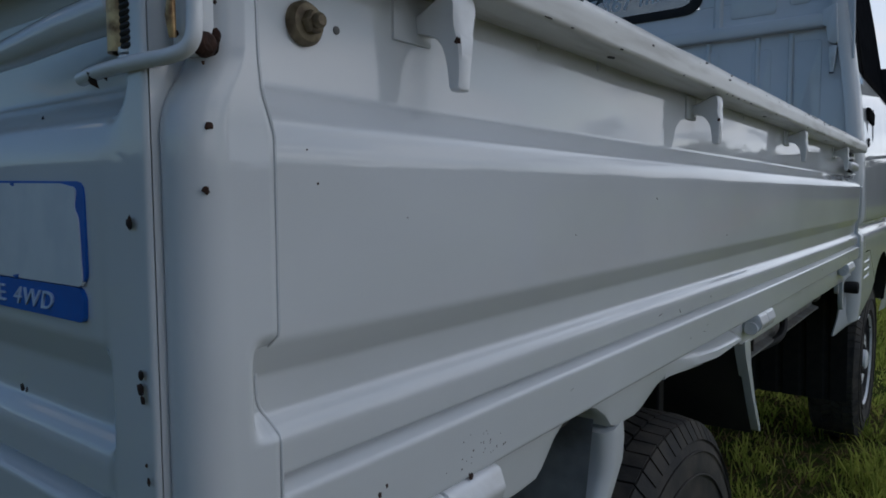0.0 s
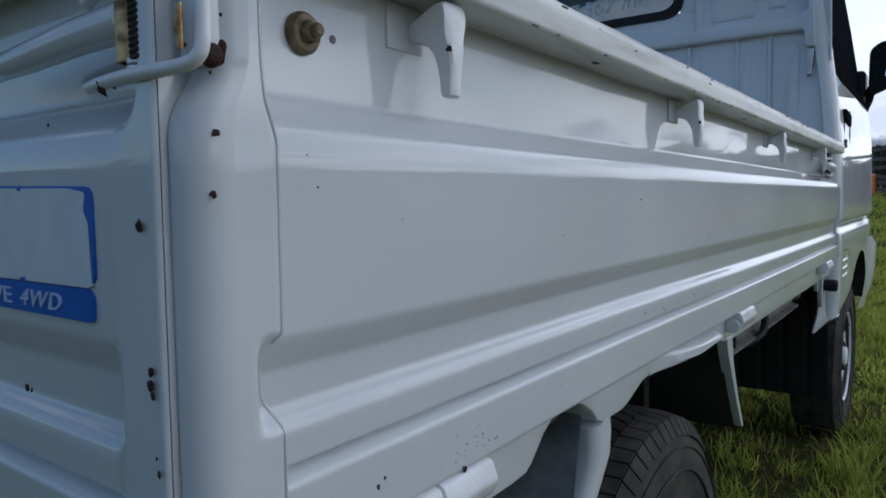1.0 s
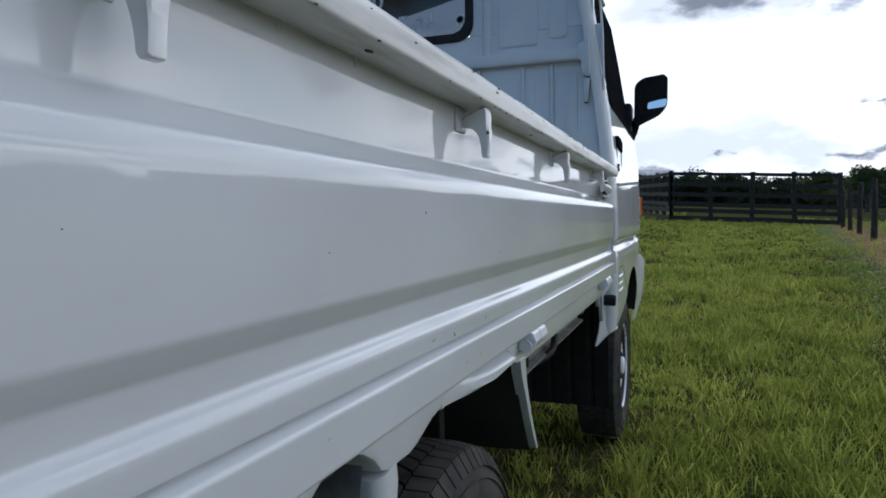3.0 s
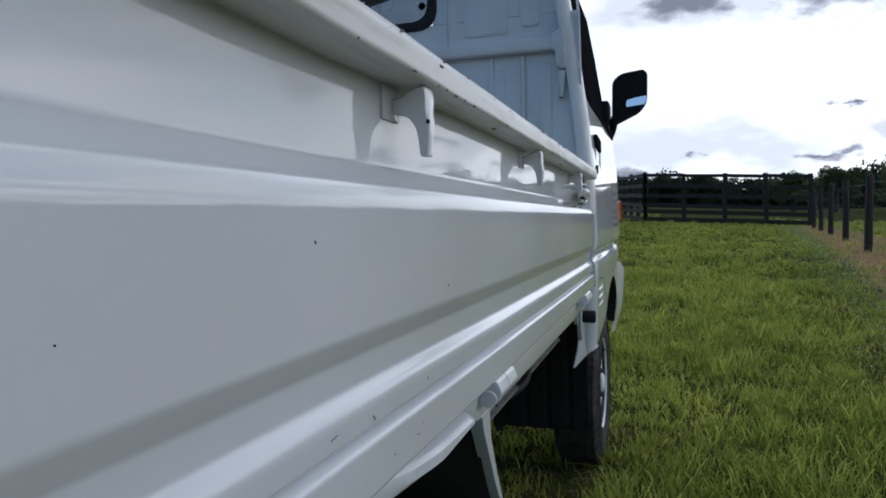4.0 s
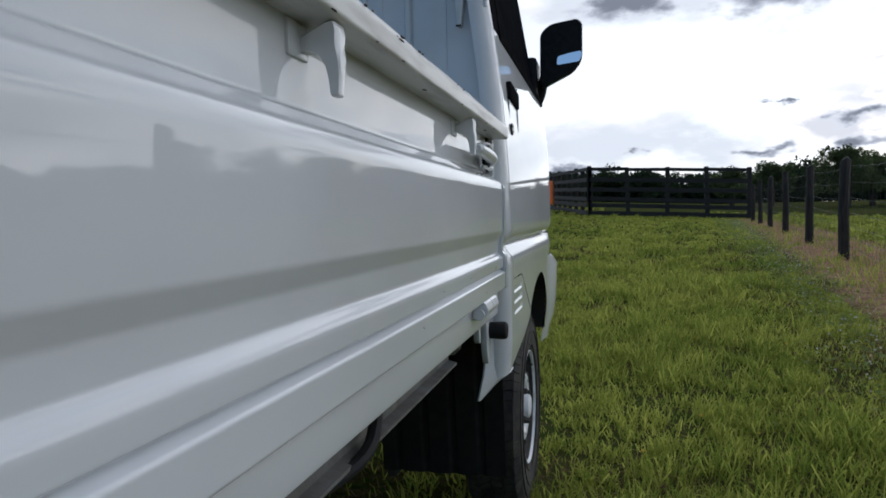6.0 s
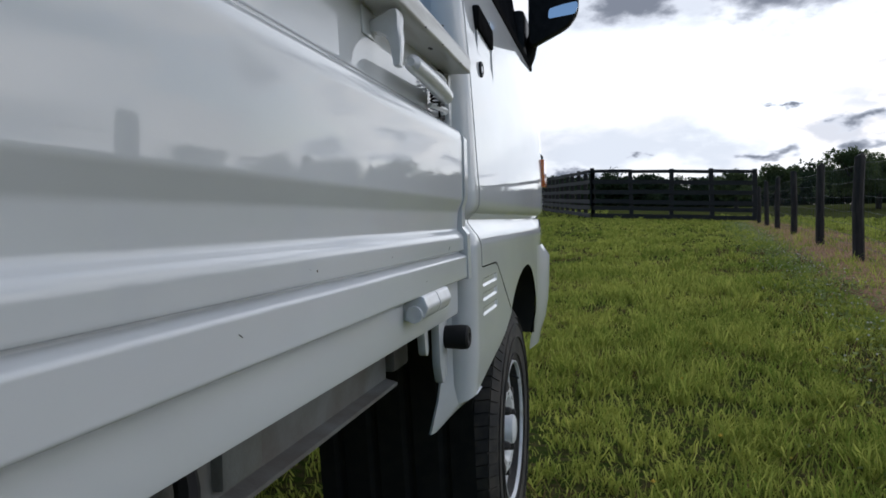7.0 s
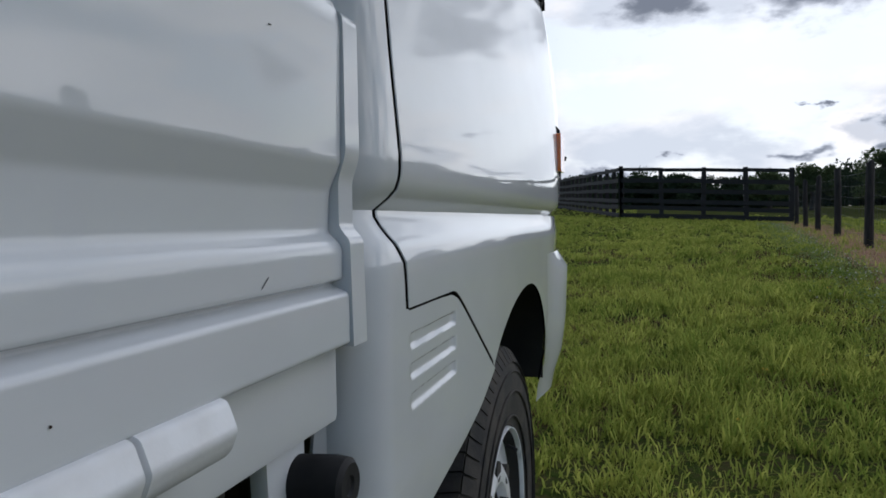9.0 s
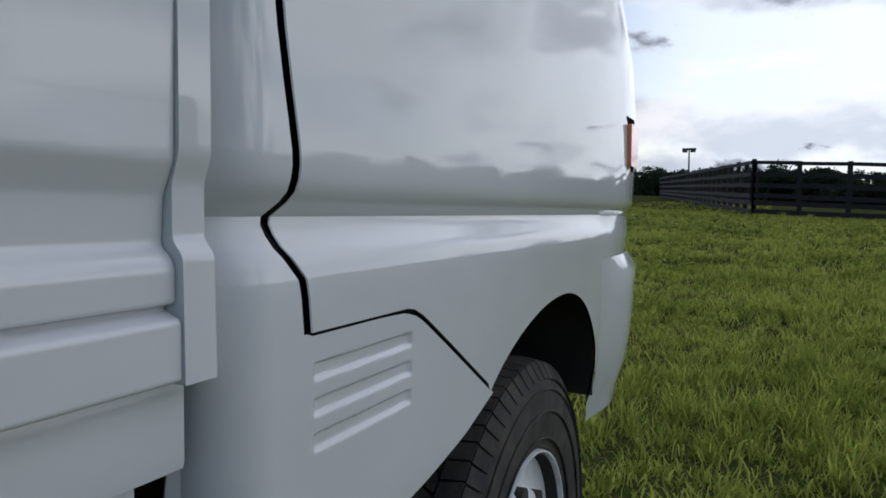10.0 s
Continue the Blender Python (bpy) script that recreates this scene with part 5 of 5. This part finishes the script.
# ---------------------------------------------------------------- fences
def build_board_fence():
    fence = thing("board_fence", (2.3, 27.0, ground_z(2.3, 27)), "tall black weathered board fence with square posts", "fence")
    rnd = random.Random(11)
    a, b_, c = Vector((5.05, 26.9)), Vector((-0.45, 27.3)), Vector((-9.5, 68.0))
    heights = (0.12, 0.40, 0.64, 1.00, 1.36, 1.75)

    def run(p, q, n):
        at = [p.lerp(q, k / n) for k in range(n + 1)]
        for k, s in enumerate(at):
            z = ground_z(s.x, s.y)
            w = 0.075
            part("post", turned(box(-w, w, -w, w, 0, 1.90 + rnd.uniform(-0.04, 0.05), 0.012, 1), Matrix.Translation((s.x, s.y, z - 0.06)) @ Matrix.Rotation(rnd.uniform(-0.02, 0.02), 4, "Y")), wood_dark, fence, smooth=False)
            if k == n:
                break
            e = at[k + 1]
            d = (e - s)
            nrm = Vector((d.y, -d.x)).normalized() * -0.095
            z1 = ground_z(e.x, e.y)
            for h in heights:
                j0, j1 = rnd.uniform(-0.015, 0.015), rnd.uniform(-0.015, 0.015)
                wd = 0.075 if h < 1.7 else 0.06
                b = bmesh.new()
                vs = []
                for t, zz in ((s, z + h + j0), (e, z1 + h + j1)):
                    for o in (0.0, 0.028):
                        for up in (-wd, wd):
                            vs.append(b.verts.new((t.x + nrm.x * (1 + o * 10), t.y + nrm.y * (1 + o * 10), zz + up)))
                for f in ((0, 1, 5, 4), (2, 3, 7, 6), (0, 2, 6, 4), (1, 3, 7, 5), (0, 1, 3, 2), (4, 5, 7, 6)):
                    b.faces.new([vs[i] for i in f])
                part("board", b, wood_dark, fence, smooth=False)
    run(a, b_, 4)
    run(b_, c, 28)


def build_wire_fence():
    fence = thing("wire_fence", (2.86, 9.5, ground_z(2.86, 9.5)), "wire mesh stock fence on dark round wooden posts", "fence")
    rnd = random.Random(3)
    ys = [-12.4, -9.7, -7.0, -4.2, -1.5, 1.25, 4.0, 6.75, 9.5, 12.2, 15.3, 18.4, 21.2, 24.0]
    pts = []
    for y in ys:
        x, z = wire_line(y), ground_z(wire_line(y), y)
        pts.append((x, y, z))
        h = 1.17 + rnd.uniform(-0.03, 0.06)
        part("post", tube([(x, y, z - 0.05), (x + rnd.uniform(-0.01, 0.01), y, z + h * 0.5), (x + rnd.uniform(-0.02, 0.02), y, z + h - 0.02), (x, y, z + h)], [0.062, 0.058, 0.055, 0.045], 10), post_wood, fence)
    for h in (0.06, 0.16, 0.27, 0.40, 0.55, 0.72, 0.90, 1.08):
        line = []
        for (x0, y0, z0), (x1, y1, z1) in zip(pts, pts[1:]):
            for k in range(4):
                t = k / 4
                line.append((x0 + (x1 - x0) * t + 0.055, y0 + (y1 - y0) * t, z0 + (z1 - z0) * t + h - 0.03 * sin(math.pi * t)))
        line.append((pts[-1][0] + 0.055, pts[-1][1], pts[-1][2] + h))
        part("strand", tube(line, 0.0022 if h < 1 else 0.003, 4), wire, fence)
    b = bmesh.new()
    y = 5.0
    while y < 24:
        x = wire_line(y) + 0.055
        z = ground_z(x, y)
        tube([(x, y, z + 0.05), (x + rnd.uniform(-0.008, 0.008), y, z + 0.5), (x, y, z + 1.06)], 0.0014, 3, bm=b)
        y += 0.16
    tagged(part("stay_wire_mesh", b, wire, fence), kind="stuff")


build_board_fence()
build_wire_fence()

# light mast far behind the fence
mast = thing("light_mast", (-8.2, 78.0, ground_z(-8.2, 78)), "thin grey light mast with a crossbar of lamps", "light mast")
mz = ground_z(-8.2, 78)
part("pole", tube([(-8.2, 78, mz - 0.2), (-8.2, 78, mz + 5.0)], [0.11, 0.07], 8), wire, mast)
part("crossbar", box(-8.9, -7.5, 77.9, 78.1, mz + 4.95, mz + 5.15), wire, mast)
part("lamp_head", box(-8.85, -8.35, 77.75, 78.05, mz + 4.7, mz + 4.95, 0.03), wire, mast)
part("lamp_head", box(-8.05, -7.55, 77.75, 78.05, mz + 4.7, mz + 4.95, 0.03), wire, mast)


# ---------------------------------------------------------------- leaves, grass
def sheet_mesh(name, co, quads, tris, mat_):
    """A mesh straight from arrays of corners, quads and triangles."""
    me = bpy.data.meshes.new(name)
    me.vertices.add(len(co))
    me.vertices.foreach_set("co", np.asarray(co, dtype=np.float32).ravel())
    loops = np.concatenate([quads.ravel(), tris.ravel()]) if len(tris) else quads.ravel()
    starts = np.concatenate([np.arange(len(quads)) * 4, len(quads) * 4 + np.arange(len(tris)) * 3]) if len(tris) else np.arange(len(quads)) * 4
    me.loops.add(len(loops))
    me.loops.foreach_set("vertex_index", loops.astype(np.int32))
    me.polygons.add(len(starts))
    me.polygons.foreach_set("loop_start", starts.astype(np.int32))
    me.update(calc_edges=True)
    me.validate()
    me.materials.append(mat_)
    return me


def leaf_cloud(centres, radii, count, size, rs):
    """Small bent leaves filling uneven clumps."""
    k = rs.integers(0, len(centres), count)
    d = rs.normal(size=(count, 3))
    d /= np.linalg.norm(d, axis=1)[:, None]
    rad = radii[k] * rs.uniform(0.35, 1.05, count) ** 0.6
    p = centres[k] + d * rad[:, None] * np.array([1, 1, 0.8])
    a = rs.normal(size=(count, 3))
    a /= np.linalg.norm(a, axis=1)[:, None]
    b_ = np.cross(a, rs.normal(size=(count, 3)))
    b_ /= np.linalg.norm(b_, axis=1)[:, None]
    s = size * rs.uniform(0.5, 1.3, count)[:, None]
    co = np.stack([p - a * s, p - b_ * s * 0.5, p + a * s, p + b_ * s * 0.5], axis=1).reshape(-1, 3)
    return co, np.arange(count * 4).reshape(-1, 4)


def tree_crown(rs, height, spread, clumps, count, size, base):
    c = rs.normal(size=(clumps, 3)) * np.array([spread * 0.42, spread * 0.42, height * 0.20])
    c[:, 2] = base + height * (0.30 + 0.55 * rs.random(clumps))
    c[:, :2] *= (1.15 - 0.7 * ((c[:, 2] - base) / height))[:, None]
    return leaf_cloud(c, rs.uniform(0.14, 0.28, clumps) * spread, count, size, rs)


def build_tree(x, y, height, seed):
    rs = np.random.default_rng(seed)
    z = ground_z(x, y)
    tree = thing("tree", (x, y, z), "broad leafy tree with gaps in its dark green crown", "tree", "trees beyond the wire fence")
    b = tube(smooth_path([(x, y, z - 0.2), (x + 0.1, y, z + height * 0.3), (x - 0.1, y + 0.1, z + height * 0.6), (x, y, z + height * 0.85)]), [0.22 * (1 - i / 22) for i in range(19)], 8)
    for k in range(6):
        a = rs.uniform(0, 6.28)
        h0 = height * rs.uniform(0.25, 0.6)
        l = height * rs.uniform(0.2, 0.36)
        tube(smooth_path([(x, y, z + h0), (x + cos(a) * l * 0.5, y + sin(a) * l * 0.5, z + h0 + l * 0.35), (x + cos(a) * l, y + sin(a) * l, z + h0 + l * 0.8)], 3), [0.09 - 0.012 * i for i in range(7)], 6, bm=b)
    part("trunk", b, bark, tree)
    co, q = tree_crown(rs, height, height * 0.62, 40, 8000, 0.105, 0)
    co = co + np.array([x, y, z])
    ob = new("crown", sheet_mesh("crown", co, q, np.zeros((0, 3), int), leaf))
    ob.parent = tree
    ob.matrix_parent_inverse = tree.matrix_basis.inverted()


for k, (x, y, h) in enumerate(((15.8, 52, 5.0), (18.6, 56, 4.6), (21.5, 54, 5.2), (13.2, 62, 4.6), (25.0, 60, 6.0), (30.0, 58, 6.5), (10.8, 66, 4.2), (36.0, 55, 7.0))):
    build_tree(x, y, h * 0.88, 100 + k)


def build_far_woods():
    rs = np.random.default_rng(5)
    cos_, quads, n0 = [], [], 0
    ang = np.radians(np.arange(-180, 180, 1.5) + rs.uniform(-0.6, 0.6, 240))
    for a in ang:
        ahead = abs(math.degrees(a)) < 35
        for row in range(2):
            r = rs.uniform(118, 150) + 14 * row
            x, y = math.sin(a) * r, math.cos(a) * r
            h = rs.uniform(8.5, 12.5) * (0.95 if ahead else 1.2)
            if -35 < math.degrees(a) < -1.5:
                h *= 0.55
            if -1.5 <= math.degrees(a) < 13:
                h *= 0.74
            if 18 < math.degrees(a) < 75:
                h *= 0.62
            co, q = tree_crown(rs, h, h * 0.9, 14, 2300 if ahead else 300, 0.30 if ahead else 0.7, 0)
            co[:, 2] = np.maximum(co[:, 2] - h * 0.22, 0.0)
            co += np.array([x, y, ground_z(x, y)])
            cos_.append(co)
            quads.append(q + n0)
            n0 += len(co)
    for a in np.radians(np.arange(-40, 40, 0.9)):
        r = rs.uniform(108, 116)
        x, y = math.sin(a) * r, math.cos(a) * r
        co, q = tree_crown(rs, 6.9, 5.5, 16, 2800, 0.25, 0)
        co[:, 2] = np.maximum(co[:, 2] - 1.4, 0.0)
        co += np.array([x, y, ground_z(x, y)])
        cos_.append(co)
        quads.append(q + n0)
        n0 += len(co)
    tagged(new("far_woods", sheet_mesh("far_woods", np.concatenate(cos_), np.concatenate(quads), np.zeros((0, 3), int), far_leaf)),
           "dark line of distant woods round the field", "woods", kind="stuff")


build_far_woods()


def blades(x, y, height, width, lean, rs, z=None):
    """Bent blades of grass: a foot, a middle and a tip each."""
    n = len(x)
    z = ground_np(x, y) if z is None else z
    a = rs.uniform(0, 2 * np.pi, n)
    f = a + rs.uniform(-1.2, 1.2, n)
    w = np.stack([np.cos(a), np.sin(a), np.zeros(n)], 1) * width[:, None]
    foot = np.stack([x, y, z - 0.004], 1)
    dirn = np.stack([np.cos(f), np.sin(f), np.zeros(n)], 1)
    mid = foot + dirn * (height * lean * 0.35)[:, None] + np.array([0, 0, 1.0]) * (height * 0.62)[:, None]
    tip = foot + dirn * (height * lean)[:, None] + np.array([0, 0, 1.0]) * (height * (1 - 0.32 * lean))[:, None]
    co = np.stack([foot - w, foot + w, mid + w * 0.75, mid - w * 0.75, tip], 1).reshape(-1, 3)
    i = np.arange(n)[:, None] * 5
    return co, i + np.array([[0, 1, 2, 3]]), i + np.array([[3, 2, 4]])


def patch(u, v):
    """Slow unevenness of the turf."""
    return 0.5 + 0.25 * np.sin(1.9 * u + 1.1 * np.sin(1.3 * v)) + 0.25 * np.sin(2.3 * v + 1.7 * np.sin(1.1 * u + 2))


def build_grass():
    rs = np.random.default_rng(21)
    zones = (  # x0, x1, y0, y1, blades a square metre, height, half width
        (-1.6, 0.0, -0.2, 2.6, 1500, 0.075, 0.0026), (0.0, 3.2, 0.2, 3.0, 6000, 0.080, 0.0027), (-2.0, 0.0, 2.6, 6.0, 4200, 0.080, 0.0030), (0.0, 4.2, 3.0, 5.5, 5400, 0.080, 0.0030),
        (-2.4, 4.6, 5.5, 9.0, 3000, 0.085, 0.0040), (-3.4, 5.2, 9.0, 15.0, 1150, 0.085, 0.006), (-5.0, 6.0, 15.0, 27.0, 480, 0.085, 0.009), (4.5, 16.0, 8.0, 34.0, 220, 0.12, 0.016), (-6, 0, 27, 45, 60, 0.09, 0.012),
        (-6.0, -1.6, -4.0, 6.0, 420, 0.08, 0.007), (-1.6, 4.6, -5.0, -0.2, 420, 0.08, 0.007), (3.2, 6.5, -0.2, 9.0, 300, 0.09, 0.008))
    cos_, qs, ts, n0 = [], [], [], 0
    for x0, x1, y0, y1, dens, h, w in zones:
        n = int((x1 - x0) * (y1 - y0) * dens)
        x, y = rs.uniform(x0, x1, n), rs.uniform(y0, y1, n)
        # tufts: pull a share of the blades together
        tx, ty = rs.uniform(x0, x1, max(4, n // 55)), rs.uniform(y0, y1, max(4, n // 55))
        k = rs.integers(0, len(tx), n)
        pull = rs.random(n) < 0.74
        x = np.where(pull, tx[k] + rs.normal(0, 0.026, n), x)
        y = np.where(pull, ty[k] + rs.normal(0, 0.026, n), y)
        off = x - wire_line(y) - 0.15
        keep = ~((np.abs(off) < 0.75) & (rs.random(n) < 0.86) & (y > 2) & (y < 26.5))
        x, y, pull, k = x[keep], y[keep], pull[keep], k[keep]
        tall = rs.uniform(0.5, 1.35, len(tx)) * np.where(rs.random(len(tx)) < 0.06, 1.6, 1.0)
        hh = h * rs.uniform(0.45, 1.15, len(x)) * (0.50 + 0.95 * patch(x * 1.3, y * 1.3)) * np.where(pull, tall[k], 0.85)
        co, q, t = blades(x, y, hh, w * rs.uniform(0.6, 1.25, len(x)), rs.uniform(0.15, 1.35, len(x)), rs)
        cos_.append(co), qs.append(q + n0), ts.append(t + n0)
        n0 += len(co)
    co, q, t = np.concatenate(cos_), np.concatenate(qs), np.concatenate(ts)
    tagged(new("grass", sheet_mesh("grass", co, q, t, blade)), "short tufty green meadow grass", "grass", kind="stuff")
    # withered blades among the green
    n = 52000
    y = rs.uniform(0.3, 12.0, n)
    x = rs.uniform(-0.5, 3.6, n)
    keep = (x < wire_line(y) - 0.6) & (patch(x * 1.7, y * 1.7) < 0.55)
    x, y = x[keep], y[keep]
    n = len(x)
    co, q, t = blades(x, y, rs.uniform(0.02, 0.062, n), rs.uniform(0.0013, 0.0030, n), rs.uniform(0.6, 1.8, n), rs)
    tagged(new("withered_grass", sheet_mesh("withered_grass", co, q, t, withered)), "withered brown blades low among the green", "grass", kind="stuff")
    # dry stalks on the bare strip
    n = 5200
    y = rs.uniform(2.0, 26.0, n)
    x = wire_line(y) + 0.15 + rs.normal(0, 0.42, n)
    co, q, t = blades(x, y, rs.uniform(0.03, 0.13, n), rs.uniform(0.002, 0.006, n), rs.uniform(0.3, 1.6, n), rs)
    tagged(new("dry_stalks", sheet_mesh("dry_stalks", co, q, t, straw)), "dry straw on the bare earth under the fence", "straw", kind="stuff")
    # clover: low round leaves and pale heads along the edge of the strip
    n = 11000
    y = rs.uniform(3.0, 24.0, n)
    x = wire_line(y) - 0.72 + rs.normal(0, 0.19, n)
    z = ground_np(x, y) + rs.uniform(0.01, 0.07, n)
    s = rs.uniform(0.006, 0.014, n) * (0.8 + 0.03 * y)
    p = np.stack([x, y, z], 1)
    a = rs.normal(size=(n, 3)) * np.array([1, 1, 0.35])
    a /= np.linalg.norm(a, axis=1)[:, None]
    b_ = np.cross(a, np.array([0, 0, 1.0]) + rs.normal(size=(n, 3)) * 0.3)
    b_ /= np.linalg.norm(b_, axis=1)[:, None]
    co = np.stack([p - a * s[:, None], p - b_ * s[:, None], p + a * s[:, None], p + b_ * s[:, None]], 1).reshape(-1, 3)
    tagged(new("clover", sheet_mesh("clover", co, np.arange(n * 4).reshape(-1, 4), np.zeros((0, 3), int), clover_leaf)), "low clover along the bare strip", "clover", kind="stuff")
    for name, mat_, count, spread, label in (("clover_flowers", petal, 420, 0.15, "small white clover heads"), ("yellow_flowers", yellow_petal, 46, None, "tiny yellow meadow flowers")):
        b = []
        f = []
        for i in range(count):
            if spread:
                yy = rs.uniform(3.0, 22.0)
                xx = wire_line(yy) - 0.70 + rs.normal(0, spread)
            else:
                yy, xx = rs.uniform(2.6, 11), rs.uniform(0.3, 3.2)
                if xx > wire_line(yy) - 0.8:
                    continue
            zz = float(ground_np(np.array([xx]), np.array([yy]))[0]) + rs.uniform(0.05, 0.095)
            r = rs.uniform(0.004, 0.008)
            m = len(b)
            for dx, dy, dz in ((1, 0, 0), (0, 1, 0), (-1, 0, 0), (0, -1, 0), (0, 0, 0.9), (0, 0, -0.7)):
                b.append((xx + dx * r, yy + dy * r, zz + dz * r))
            for t3 in ((0, 1, 4), (1, 2, 4), (2, 3, 4), (3, 0, 4), (1, 0, 5), (2, 1, 5), (3, 2, 5), (0, 3, 5)):
                f.append([m + v for v in t3])
        me = bpy.data.meshes.new(name)
        me.from_pydata(b, [], f)
        me.materials.append(mat_)
        tagged(new(name, me), label, "flowers", kind="stuff")


build_grass()
